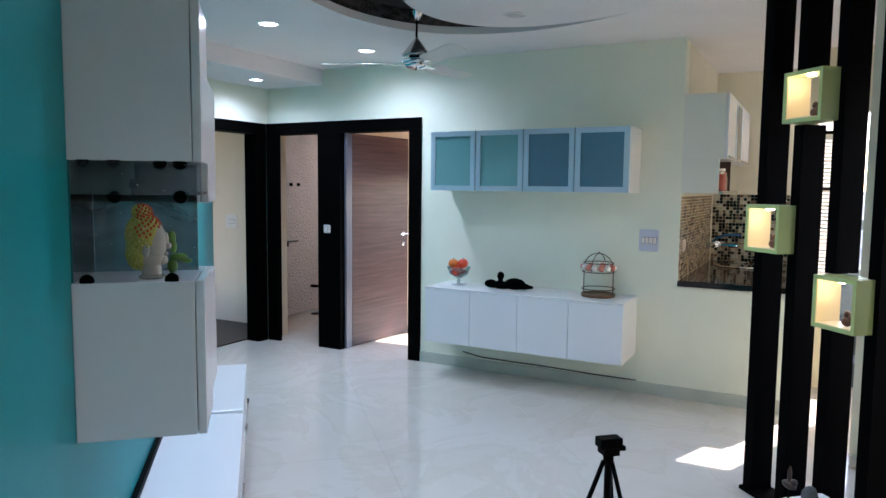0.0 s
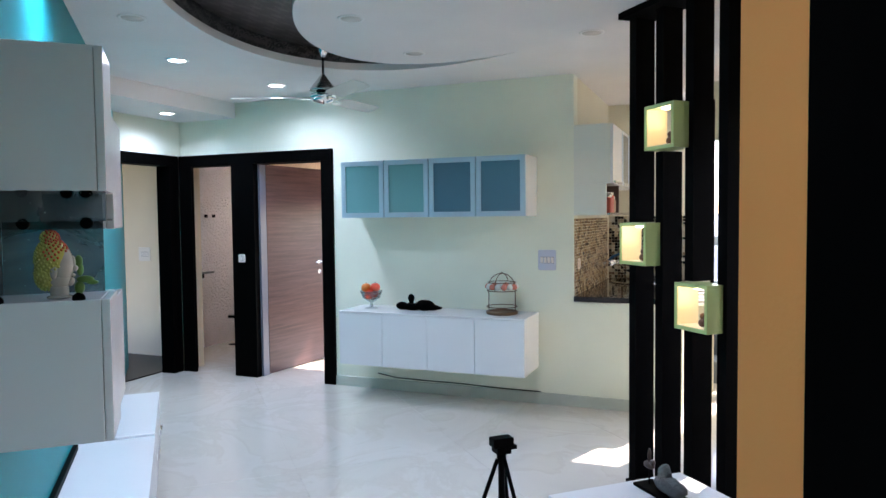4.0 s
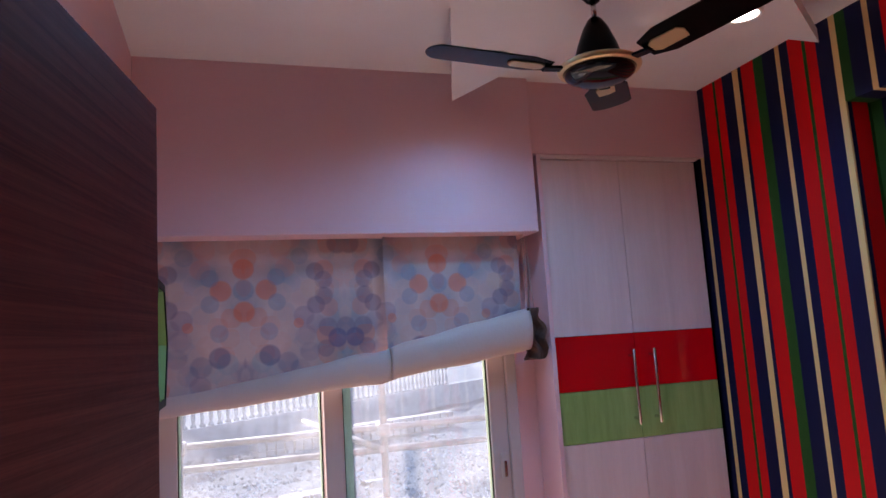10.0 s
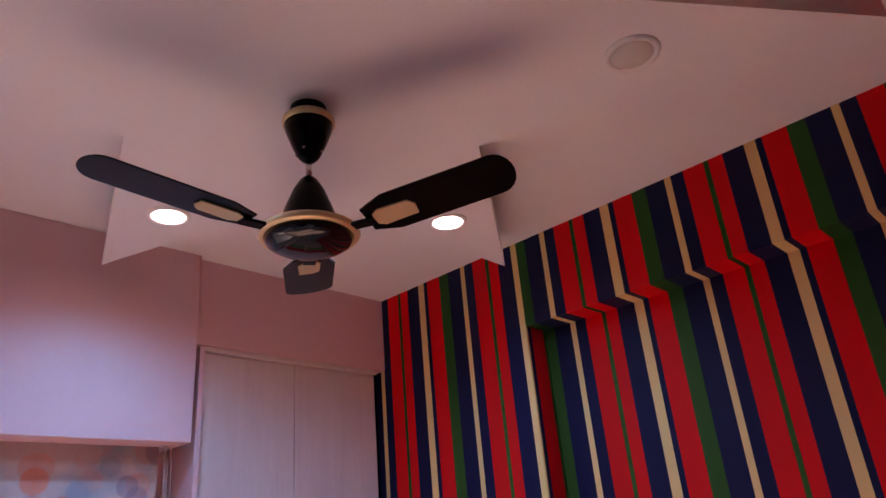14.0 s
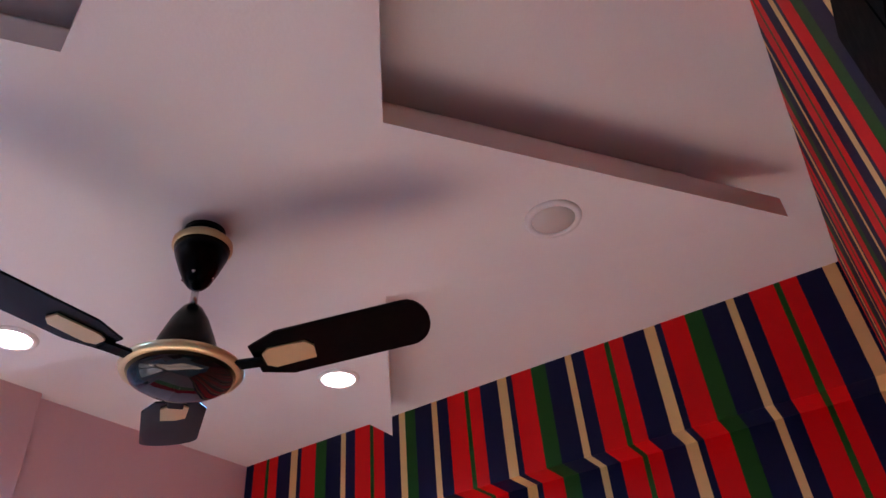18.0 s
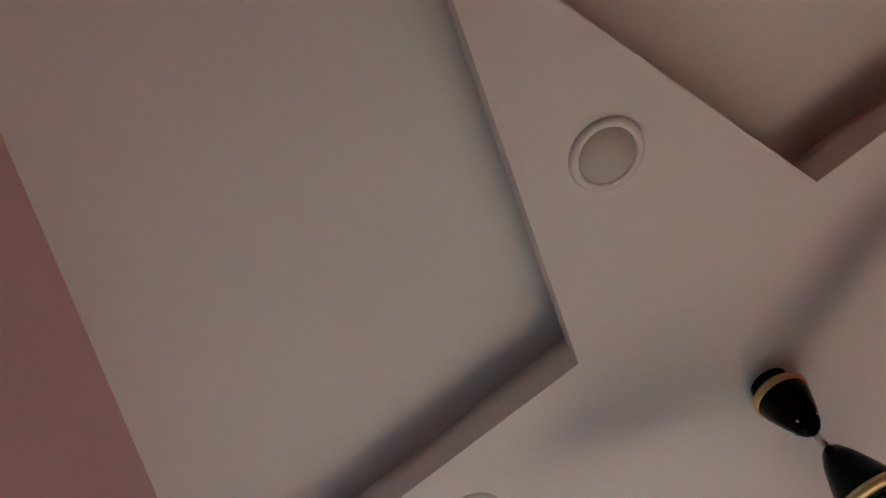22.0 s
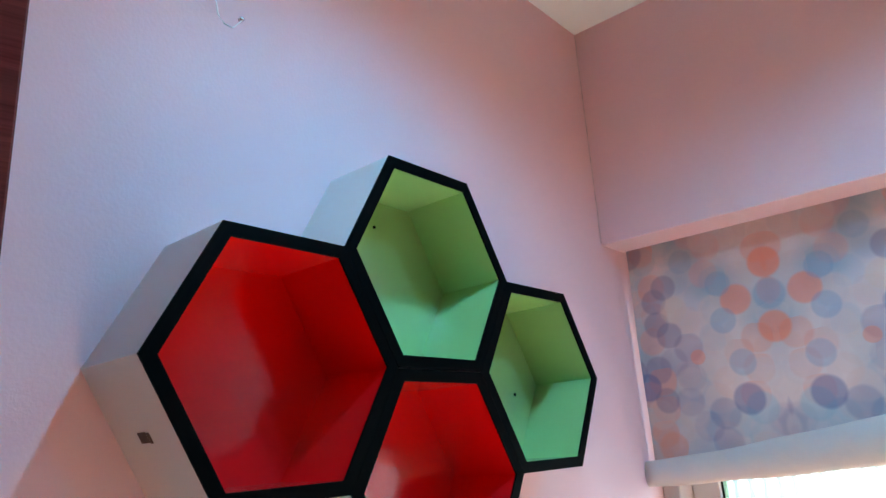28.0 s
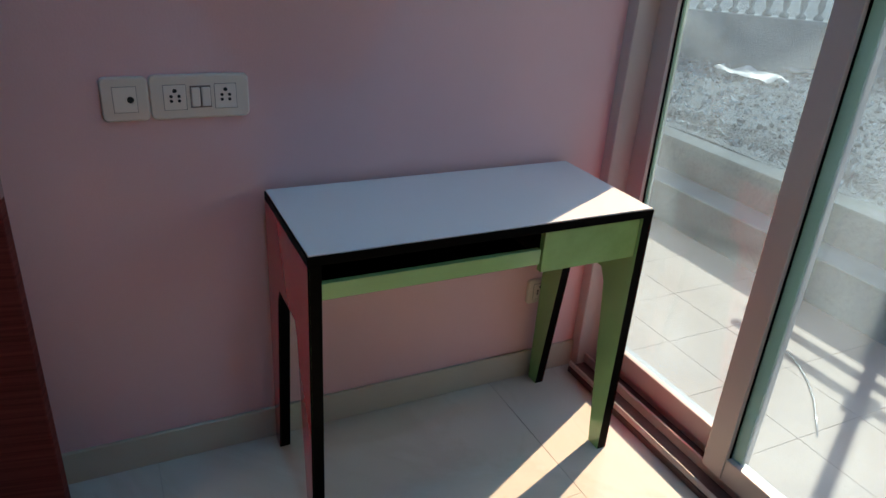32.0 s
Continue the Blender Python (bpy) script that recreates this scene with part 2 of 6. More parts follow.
def prism(points, z0, z1):
    """An upright body over a flat outline."""
    bm = bmesh.new()
    lo = [bm.verts.new((x, y, z0)) for x, y in points]
    hi = [bm.verts.new((x, y, z1)) for x, y in points]
    bm.faces.new(hi)
    bm.faces.new(lo[::-1])
    n = len(points)
    for i in range(n):
        bm.faces.new((lo[i], lo[(i + 1) % n], hi[(i + 1) % n], hi[i]))
    bmesh.ops.recalc_face_normals(bm, faces=bm.faces[:])
    return bm


def lathe(profile, seg=32, cap=True):
    """A turned body: profile of (radius, z)."""
    bm = bmesh.new()
    rings = [[bm.verts.new((r * math.cos(2 * math.pi * i / seg), r * math.sin(2 * math.pi * i / seg), z)) for i in range(seg)] for r, z in profile]
    for a, b in zip(rings, rings[1:]):
        for i in range(seg):
            bm.faces.new((a[i], a[(i + 1) % seg], b[(i + 1) % seg], b[i]))
    if cap:
        bm.faces.new(rings[0][::-1])
        bm.faces.new(rings[-1])
    bmesh.ops.recalc_face_normals(bm, faces=bm.faces[:])
    for f in bm.faces:
        f.smooth = len(f.verts) == 4
    return bm


def moved(bm, m):
    bmesh.ops.transform(bm, matrix=m, verts=bm.verts[:])
    return bm


def wire(points, r, closed=False, seg=6):
    bm = bmesh.new()
    pts = [Vector(p) for p in points]
    n = len(pts)
    rings = []
    for i, p in enumerate(pts):
        a = pts[(i - 1) % n] if (closed or i > 0) else p
        b = pts[(i + 1) % n] if (closed or i < n - 1) else p
        t = (b - a).normalized()
        u = t.orthogonal().normalized() if abs(t.z) > 0.9 else t.cross(Vector((0, 0, 1))).normalized()
        v = t.cross(u)
        rings.append([bm.verts.new(p + r * (math.cos(2 * math.pi * k / seg) * u + math.sin(2 * math.pi * k / seg) * v)) for k in range(seg)])
    pairs = list(zip(rings, rings[1:])) + ([(rings[-1], rings[0])] if closed else [])
    for a, b in pairs:
        for k in range(seg):
            f = bm.faces.new((a[k], a[(k + 1) % seg], b[(k + 1) % seg], b[k]))
            f.smooth = True
    if not closed:
        bm.faces.new(rings[0][::-1])
        bm.faces.new(rings[-1])
    bmesh.ops.recalc_face_normals(bm, faces=bm.faces[:])
    return bm


def mesh_of(name, bm, mat):
    me = bpy.data.meshes.new(name)
    bm.to_mesh(me)
    bm.free()
    for mm in (mat if isinstance(mat, (list, tuple)) else (mat,)):
        me.materials.append(mm)
    return me


def part(name, bm, mat, parent=None, label=""):
    ob = new(name, mesh_of(name, bm, mat))
    if parent is not None:
        ob.parent = parent
    if label:
        tagged(ob, label)
    return ob


def thing(name, label, category, m=None, group="", kind=""):
    ob = new(name)
    ob.empty_display_size = 0.1
    if m is not None:
        ob.matrix_world = m
    return tagged(ob, label, category, group, kind)


def structure(name, bm, mat, label, category):
    ob = part(name, bm, mat)
    return tagged(ob, label, category, kind="structure")


M_GROUT = material("floor_joint_grout", (0.46, 0.43, 0.38), 0.5)
HALL = Matrix.Rotation(-0.750, 4, "Z")
CEIL, HCEIL = 2.713, 2.561
XR, YB, YW = 2.314, 2.085, 2.245

# ---- bedroom shell ----
bm = bmesh.new()
block(bm, -0.161, 0, -0.256, 2.42, 0, 2.9)
structure("wall_west", bm, M_PINK, "pale pink painted bedroom wall with hexagon shelves", "wall")
bm = bmesh.new()
block(bm, -0.16, 0.0, -0.2555, -0.0005, 0, 2.9)
block(bm, 0.884, 2.6, -0.2555, -0.0005, 0, 2.9)
block(bm, 0.0, 0.884, -0.2555, -0.0005, 2.09, 2.9)
structure("wall_south", bm, M_PINK, "bedroom wall with the doorway in it", "wall")
fl = structure("floor", box(-10.5, 2.9, -3.5, 2.26, -0.12, -0.0012), M_GROUT, "polished cream marble slab floor with fine joints", "floor")
SLAB = 1.05
slab = mesh_of("marble_slab", box(0.0009, SLAB - 0.0009, 0.0009, SLAB - 0.0009, -0.02, 0.0, 0.0006, 1), M_MARBLE)
for i in range(-9, 3):
    for j in range(-3, 1):
        o = new("marble_slab", slab)
        o.parent, o.location = fl, (0.547 + SLAB * i, 0.864 + SLAB * j, 0)
part("marble_slab", box(-10.4, 2.85, 0.866 + SLAB, 2.2595, -0.02, 0.0), M_MARBLE, fl)
structure("ceiling_bedroom", box(-0.16, 2.8, -0.25, 2.5, CEIL, CEIL + 0.15), M_CEIL, "white painted bedroom ceiling", "ceiling")
# bulkhead over the window, lintel over the wardrobe
structure("bulkhead", box(0.0, 1.475, YB, 2.42, 2.084, CEIL, 0.002, 1), M_PINK, "pink painted bulkhead boxed in over the window", "bulkhead")
structure("lintel", box(1.475, XR, 2.117, 2.42, 2.41, CEIL), M_PINK, "pink painted lintel above the wardrobe", "lintel")


def papered(name, quads, label):
    """Wallpapered wall; each quad is four corners with the pattern's u at each."""
    bm = bmesh.new()
    uv = bm.loops.layers.uv.new("UVMap")
    for q in quads:
        f = bm.faces.new([bm.verts.new(c[:3]) for c in q])
        for lp, c in zip(f.loops, q):
            lp[uv].uv = (c[3], c[2])
    ob = part(name, bm, M_STRIPE)
    return tagged(ob, label, "wall", kind="structure")


RD = 0.11
RY, RZ = 1.376, 2.40


def u_left(y):
    return 1.889 - y + 10 * STRIPE


def u_right(y):
    return 1.0165 - y + 10 * STRIPE


def wall_quad(x, y0, y1, z0, z1, u):
    return ((x, y0, z0, u(y0)), (x, y1, z0, u(y1)), (x, y1, z1, u(y1)), (x, y0, z1, u(y0)))


papered("wall_east", (
    wall_quad(XR, 2.42, RY, 0, CEIL, u_left),
    wall_quad(XR, RY, 0.0, RZ, CEIL, u_right),
    wall_quad(XR + RD, RY, 0.0, 0, RZ, u_right),
    ((XR, RY, 0, u_left(RY)), (XR + RD, RY, 0, u_left(RY) + RD), (XR + RD, RY, RZ, u_left(RY) + RD), (XR, RY, RZ, u_left(RY))),
    ((XR, RY, RZ, u_right(RY)), (XR + RD, RY, RZ, u_right(RY)), (XR + RD, 0.0, RZ, u_right(0)), (XR, 0.0, RZ, u_right(0))),
), "wallpaper of red, navy, green and cream stripes folded into a shallow niche")
structure("wall_east_backing", box(XR + RD + 0.004, 2.6, -0.2, 2.42, 0, 2.9), M_PINK, "masonry behind the striped wallpaper", "wall")
def u_south(x):
    return 1.722 - x + 10 * STRIPE


papered("wall_south_paper", (
    ((XR + RD, 0.0, 0, u_south(XR + RD)), (0.961, 0.0, 0, u_south(0.961)), (0.961, 0.0, CEIL, u_south(0.961)), (XR + RD, 0.0, CEIL, u_south(XR + RD))),
    ((0.961, 0.0, 2.18, u_south(0.961)), (0.0, 0.0, 2.18, u_south(0)), (0.0, 0.0, CEIL, u_south(0)), (0.961, 0.0, CEIL, u_south(0.961))),
), "wallpaper of red, navy, green and cream stripes beside the door")
# window wall below and beside the opening
bm = bmesh.new()
block(bm, 1.40, 2.6, 2.30, 2.4198, 0, 2.4)
block(bm, -0.16, 2.6, 2.4205, 2.55, 2.084, 2.9)
structure("wall_north", bm, M_PINK, "pink painted wall beside the sliding window", "wall")

# star shaped dropped panel in the ceiling
SC, SR = (1.153, 0.988), 1.112
STAR_Z = 2.593
ring = []
for k in range(10):
    a = radians(90.64 + 36 * k)
    r = (1.07 if k == 0 else SR) if k % 2 == 0 else SR * 0.377
    ex, ey = {1: (0.004, 0.014), 2: (-0.003, 0.016), 4: (0.018, 0.050), 5: (-0.021, 0.005), 6: (0.024, -0.022), 7: (0.003, 0.024), 8: (0.004, 0.011)}.get(k, (0, 0))
    ring.append((SC[0] + r * math.cos(a) + ex, SC[1] + r * math.sin(a) + ey))
bm = prism(ring, STAR_Z, STAR_Z + 0.050)
core = [(SC[0] + (x - SC[0]) * 0.84, SC[1] + (y - SC[1]) * 0.84) for x, y in ring]
up = prism(core, STAR_Z + 0.050, CEIL)
tmp = bpy.data.meshes.new("star_core")
up.to_mesh(tmp)
up.free()
bm.from_mesh(tmp)
structure("ceiling_star", bm, M_CEIL, "white five-pointed star panel hung below the ceiling", "ceiling panel")

# ---- bedroom door ----
frame_ob = thing("door_1", "black-stained timber door frame with a brown veneered reveal", "door frame", kind="structure")
bm = bmesh.new()
block(bm, 0.0, 0.03, -0.256, -0.144, 0, 2.06)
part("jamb_lining", bm, M_JAMB, frame_ob, "brown veneered lining")
part("jamb_rebate", box(0.0, 0.012, -0.1435, 0.0, 0, 2.09), M_BLACK, frame_ob)
# Thin grey strip down the rebate, broken at the upper hinge.
M_REBATE = material("grey_rebate_strip", (0.045, 0.04, 0.048), 0.5, vary=0.1, scale=8)
for z0, z1 in ((0.01, 1.60), (1.71, 1.87)):
    part("rebate_strip", box(0.0122, 0.0138, -0.1105, -0.0985, z0, z1, 0.0005, 1), M_REBATE, frame_ob, "thin grey strip on the rebate")
part("jamb", box(0.854, 0.884, -0.256, 0.0, 0, 2.09), M_BLACK, frame_ob)
part("head", box(0.012, 0.854, -0.256, 0.0, 2.06, 2.09), M_BLACK, frame_ob)
for nm, x0, x1, y0, y1, z0, z1 in (
        ("architrave", -0.079, 0.03, -0.270, -0.2565, 0, 2.17), ("architrave", 0.854, 0.960, -0.270, -0.2565, 0, 2.17),
        ("architrave", 0.03, 0.854, -0.270, -0.2565, 2.06, 2.17),
        ("architrave", 0.854, 0.960, 0.001, 0.014, 0, 2.17), ("architrave", 0.0, 0.854, 0.001, 0.014, 2.06, 2.17)):
    part(nm, box(x0, x1, y0, y1, z0, z1, 0.002, 1), M_BLACK, frame_ob)

M_DARKST = material("dark_brushed_steel", (0.035, 0.032, 0.032), 0.4, metal=1.0)
LEAF = Matrix.Translation((0.053, -0.11, 0)) @ Matrix.Rotation(math.atan2(0.766, 0.154), 4, "Z")
leaf = thing("door_leaf", "open flush door in red-brown horizontal wood veneer", "door", LEAF)
part("leaf_panel", box(0, 0.781, 0.0, 0.035, 0.008, 2.04, 0.002, 1), M_DOOR, leaf)
part("lock_plate", box(0.7812, 0.7832, 0.006, 0.029, 0.88, 1.10), M_METAL, leaf, "steel lock face plate")
part("hinge_edge", box(-0.003, -0.0005, 0.001, 0.034, 0.010, 2.038), M_BLACK, leaf, "black hinge edge")
for z in (0.30, 1.02, 1.655):
    part("hinge", box(-0.006, -0.0032, 0.006, 0.029, z - 0.055, z + 0.055, 0.001, 1), M_BLACK, leaf)
for side, y in ((-1, -0.0005), (1, 0.0355)):
    hp = part("handle_rose", box(0.715, 0.755, min(y, y + side * 0.006), max(y, y + side * 0.006), 1.00, 1.05, 0.002, 1), M_DARKST, leaf, "square dark steel handle rose")
    part("lever", box(0.61, 0.745, min(y + side * 0.045, y + side * 0.06), max(y + side * 0.045, y + side * 0.06), 1.018, 1.034, 0.004), M_DARKST, hp)
    part("lever_neck", box(0.728, 0.743, min(y + side * 0.006, y + side * 0.05), max(y + side * 0.006, y + side * 0.05), 1.019, 1.033, 0.003), M_METAL, hp)
    part("key_rose", box(0.715, 0.755, min(y, y + side * 0.006), max(y, y + side * 0.006), 0.90, 0.95, 0.002, 1), M_DARKST, leaf, "square dark steel keyhole rose")

# ---- skirting ----
structure("baseboard_west", box(0.0, 0.012, 0.0, 2.25, 0, 0.10, 0.002, 1), M_SKIRT, "cream marble skirting along the pink wall", "skirting")
structure("baseboard_east", box(XR + RD - 0.012, XR + RD, 0.02, RY, 0, 0.10, 0.002, 1), M_SKIRT, "cream marble skirting below the striped wallpaper", "skirting")

# ---- hexagon shelves ----
HEX_S, HEX_Y, HEX_Z, HEX_D = 0.185, 0.990, 1.716, 0.137


def hex_ring(r, x):
    return [(x, r * math.cos(radians(60 * k)), r * math.sin(radians(60 * k))) for k in range(6)]


def tube(r0, r1, x0, x1):
    """A six-sided tube lying along x."""
    bm = bmesh.new()
    rings = [[bm.verts.new(v) for v in hex_ring(r, x)] for r, x in ((r0, x0), (r0, x1), (r1, x1), (r1, x0))]
    for a, b in zip(rings, rings[1:] + rings[:1]):
        for i in range(6):
            bm.faces.new((a[i], a[(i + 1) % 6], b[(i + 1) % 6], b[i]))
    bmesh.ops.recalc_face_normals(bm, faces=bm.faces[:])
    return bm


M_HEXOUT = material("off_white_shelf_laminate", (0.72, 0.64, 0.60), 0.35, vary=0.06, scale=7)


def hexagon(y, z, colour, label):
    ob = thing("hexagon_shelf", label, "wall shelf", Matrix.Translation((0.0, y, z)), group="hexagon shelves on the pink wall")
    t = 0.021
    part("carcass", tube(HEX_S - 0.0006, HEX_S - t + 0.004, 0.0, HEX_D - 0.003), M_HEXOUT, ob, "off-white laminate outside")
    part("edge_band", tube(HEX_S - 0.0004, HEX_S - t, HEX_D - 0.003, HEX_D), M_EDGE, ob, "black front edge")
    part("lining", tube(HEX_S - t + 0.0038, HEX_S - t, 0.0055, HEX_D - 0.0032), colour, ob)
    bm = bmesh.new()
    lo = [bm.verts.new(v) for v in hex_ring(HEX_S - t + 0.0035, 0.0005)]
    hi = [bm.verts.new(v) for v in hex_ring(HEX_S - t + 0.0035, 0.005)]
    bm.faces.new(hi)
    bm.faces.new(lo[::-1])
    for i in range(6):
        bm.faces.new((lo[i], lo[(i + 1) % 6], hi[(i + 1) % 6], hi[i]))
    bmesh.ops.recalc_face_normals(bm, faces=bm.faces[:])
    part("back", bm, colour, ob)
    for dy, dz in ((-0.004, 0.096) if z > HEX_Z + 0.1 else (0.085, -0.02),) if colour is M_GREENPAINT else ():
        part("screw_cap", moved(lathe([(0.003, 0), (0.003, 0.002), (0.001, 0.0025)], 10), Matrix.Translation((0.005, dy, dz)) @ Matrix.Rotation(radians(90), 4, "Y")), M_EDGE, ob)
    return ob


M_SCUFF = material("brown_glue_residue", (0.16, 0.08, 0.06), 0.8, vary=0.5, scale=200)
M_GREENPAINT = material("green_shelf_laminate", (0.27, 0.50, 0.20), 0.22, vary=0.05, scale=6, coat=0.25)
for cy, cz, c, txt in ((0, 0, M_REDLAM, "red-lined hexagonal box shelf with a black front edge"),
                       (1.5, 0.866, M_GREENPAINT, "green-lined hexagonal box shelf with a black front edge"),
                       (1.5, -0.866, M_REDLAM, "red-lined hexagonal box shelf, the lowest of the group"),
                       (3, 0, M_GREENPAINT, "green-lined hexagonal box shelf towards the window")):
    hx_ = hexagon(HEX_Y + HEX_S * cy, HEX_Z + HEX_S * cz, c, txt)
    if cy == 0:
        scuff = Matrix.Rotation(radians(210), 4, "X") @ Matrix.Translation((0.068, HEX_S * 0.866, 0))
        part("glue_scuff", moved(box(-0.011, 0.006, 0.0, 0.0008, -0.007, 0.006), scuff), M_SCUFF, hx_, "brown glue scuff")
        part("glue_scuff", moved(box(0.008, 0.013, 0.0, 0.0008, -0.006, 0.007), scuff), M_SCUFF, hx_, "brown glue scuff")

# ---- desk ----
DX0, DX1, DY0, DY1, DZ = 0.022, 0.417, 1.189, 2.093, 0.78
desk = thing("desk", "small white-topped study desk with red, green and black sides", "desk", Matrix.Translation((DX0, DY0, 0)))
W_, L_ = DX1 - DX0, DY1 - DY0
part("desktop", box(0.0, W_ - 0.003, 0.003, L_ - 0.003, DZ - 0.003, DZ), M_WHITE, desk, "white laminate top sheet")
part("top_edge", box(-0.0, W_, 0.0, L_, DZ - 0.024, DZ - 0.0035), M_EDGE, desk, "black edged top board")


def end_panel(bm, y0, y1, inset=0.0):
    """Side with two tapering legs and an arched cut between them."""
    out = [(0, 0), (0.045, 0), (0.105, 0.52), (0.125, 0.56), (W_ - 0.125, 0.56), (W_ - 0.105, 0.52), (W_ - 0.045, 0), (W_, 0), (W_, DZ - 0.0245), (0, DZ - 0.0245)]
    a = [bm.verts.new((x, y0, z)) for x, z in out]
    b = [bm.verts.new((x, y1, z)) for x, z in out]
    bm.faces.new(a)
    bm.faces.new(b[::-1])
    n = len(out)
    for i in range(n):
        bm.faces.new((a[i], b[i], b[(i + 1) % n], a[(i + 1) % n])).material_index = 1
    bmesh.ops.recalc_face_normals(bm, faces=bm.faces[:])


for nm, y0, y1, mats, txt in (("end_panel", 0.0, 0.004, (M_REDLAM, M_EDGE), "red outer side with tapered legs"),
                              ("end_panel", 0.0042, 0.030, (M_GREENPAINT, M_EDGE), "green inner side with tapered legs"),
                              ("end_panel", L_ - 0.030, L_ - 0.0042, (M_GREENPAINT, M_EDGE), "green inner side with tapered legs"),
                              ("end_panel", L_ - 0.004, L_, (M_REDLAM, M_EDGE), "red outer side with tapered legs")):
    bm = bmesh.new()
    end_panel(bm, y0, y1)
    part(nm, bm, mats, desk, txt)
part("shelf_board", box(0.02, W_ - 0.03, 0.032, 0.58, DZ - 0.115, DZ - 0.10), M_EDGE, desk, "open shelf under the top")
part("shelf_lip", box(W_ - 0.028, W_ - 0.012, 0.032, 0.58, DZ - 0.115, DZ - 0.075, 0.001, 1), M_GREENPAINT, desk, "green shelf lip")
part("back_rail", box(0.005, 0.02, 0.032, L_ - 0.032, DZ - 0.13, DZ - 0.026), M_GREENPAINT, desk)
dr = part("drawer", box(W_ - 0.024, W_ - 0.006, 0.582, L_ - 0.033, DZ - 0.135, DZ - 0.027, 0.001, 1), M_GREENLAM, desk, "green drawer front")
part("drawer_box", box(0.03, W_ - 0.026, 0.60, L_ - 0.045, DZ - 0.125, DZ - 0.04), M_EDGE, dr)

# ---- wall plates ----
M_PLATE = material("ivory_switch_plastic", (0.74, 0.65, 0.57), 0.35, vary=0.02)
M_PLATEIN = material("white_switch_plastic", (0.80, 0.72, 0.65), 0.35, vary=0.02)
M_HOLE = material("socket_holes", (0.01, 0.01, 0.01), 0.6)


def slab_round(w, h, r, d):
    """Thin upright plate with rounded corners and a softened rim, facing -y."""
    bm = bmesh.new()
    rims = []
    for inset, y in ((0.0, 0.0), (0.0, -d * 0.55), (0.0022, -d * 0.9), (0.0045, -d)):
        ringv = []
        for qx, qz, a0 in ((1, 1, 0), (-1, 1, 90), (-1, -1, 180), (1, -1, 270)):
            for k in range(6):
                a = radians(a0 + 18 * k)
                rr = r - inset
                ringv.append(bm.verts.new((qx * (w / 2 - r) + rr * math.cos(a), y, qz * (h / 2 - r) + rr * math.sin(a))))
        rims.append(ringv)
    n = len(rims[0])
    for a, b in zip(rims, rims[1:]):
        for k in range(n):
            bm.faces.new((a[k], a[(k + 1) % n], b[(k + 1) % n], b[k]))
    bm.faces.new(rims[-1])
    bm.faces.new(rims[0][::-1])
    bmesh.ops.recalc_face_normals(bm, faces=bm.faces[:])
    return bm


M_GAP = material("shadow_gap_plastic", (0.20, 0.16, 0.14), 0.6)


def plate(name, w, h, m, label, modules, cover=None):
    """Plate in its own xz plane facing -y; modules: (centre x, kind)."""
    ob = thing(name, label, "switch plate", m)
    part("cover", slab_round(w, h, 0.013, 0.0095), cover or M_PLATE, ob)
    for x, kind in modules:
        if kind == "rocker":
            part("recess", box(x - 0.0112, x + 0.0112, -0.0101, -0.0096, -0.025, 0.025), M_GAP, ob)
            bm = box(x - 0.0098, x + 0.0098, -0.0135, -0.0102, -0.022, 0.022, 0.002, 1)
            for v in bm.verts:
                if v.co.y < -0.011 and v.co.z > 0:
                    v.co.y -= 0.0025
            part("rocker", bm, M_PLATEIN, ob)
        else:
            part("recess", box(x - 0.0246, x + 0.0246, -0.0101, -0.0096, -0.0286, 0.0286), M_GAP, ob)
            mo = part("socket", box(x - 0.0236, x + 0.0236, -0.0112, -0.0102, -0.0276, 0.0276, 0.0006, 1), M_PLATEIN, ob)
            holes = ((0, 0.015), (-0.0085, 0.003), (0.0085, 0.003), (-0.0085, -0.0075), (0.0085, -0.0075)) if kind == "socket" else ((0.011, 0.0),)
            for k, (hx, hz) in enumerate(holes):
                r = (0.0046 if k == 0 else 0.0036) if kind == "socket" else 0.0072
                part("hole", moved(lathe([(r, 0), (r, 0.0012)], 12), Matrix.Translation((x + hx, -0.0113, hz)) @ Matrix.Rotation(radians(90), 4, "X")), M_HOLE, mo)
    return ob


FACE_E = Matrix.Rotation(radians(90), 4, "Z")
plate("socket_plate", 0.216, 0.100, Matrix.Translation((0.0, 1.060, 1.015)) @ FACE_E, "ivory plate with two sockets and two switches on the pink wall",
      ((-0.055, "socket"), (-0.0112, "rocker"), (0.0114, "rocker"), (0.055, "socket")))
plate("aerial_socket", 0.098, 0.098, Matrix.Translation((0.0, 0.902, 1.014)) @ FACE_E, "ivory single aerial socket on the pink wall", ((0.0, "aerial"),))
plate("low_socket", 0.09, 0.09, Matrix.Translation((0.0, 2.07, 0.33)) @ FACE_E, "ivory low socket behind the desk", ((0.0, "socket"),))

# ---- wardrobe ----
ward = thing("wardrobe", "built-in white wardrobe with red and green bands and steel handles", "wardrobe", Matrix.Translation((1.505, 2.12, 0)))
WW = 2.30 - 1.505
part("carcass", box(0.0, 0.018, 0.0, 0.175, 0, 2.405), M_PINK, ward, "pink side panel")
part("interior", box(0.02, WW + 0.01, 0.055, 0.17, 0, 2.40), M_EDGE, ward)
part("plinth", box(0.02, WW, 0.03, 0.05, 0.0, 0.08), M_SKIRT, ward)
M_WLAM = wood("pinkish_white_laminate", (0.67, 0.53, 0.51), (0.77, 0.63, 0.61), 0.35, axis=0, stretch=12, scale=3)
part("top_trim", box(0.02, WW - 0.02, 0.006, 0.03, 2.395, 2.4085, 0.001, 1), M_WLAM, ward, "pale trim strip over the doors")
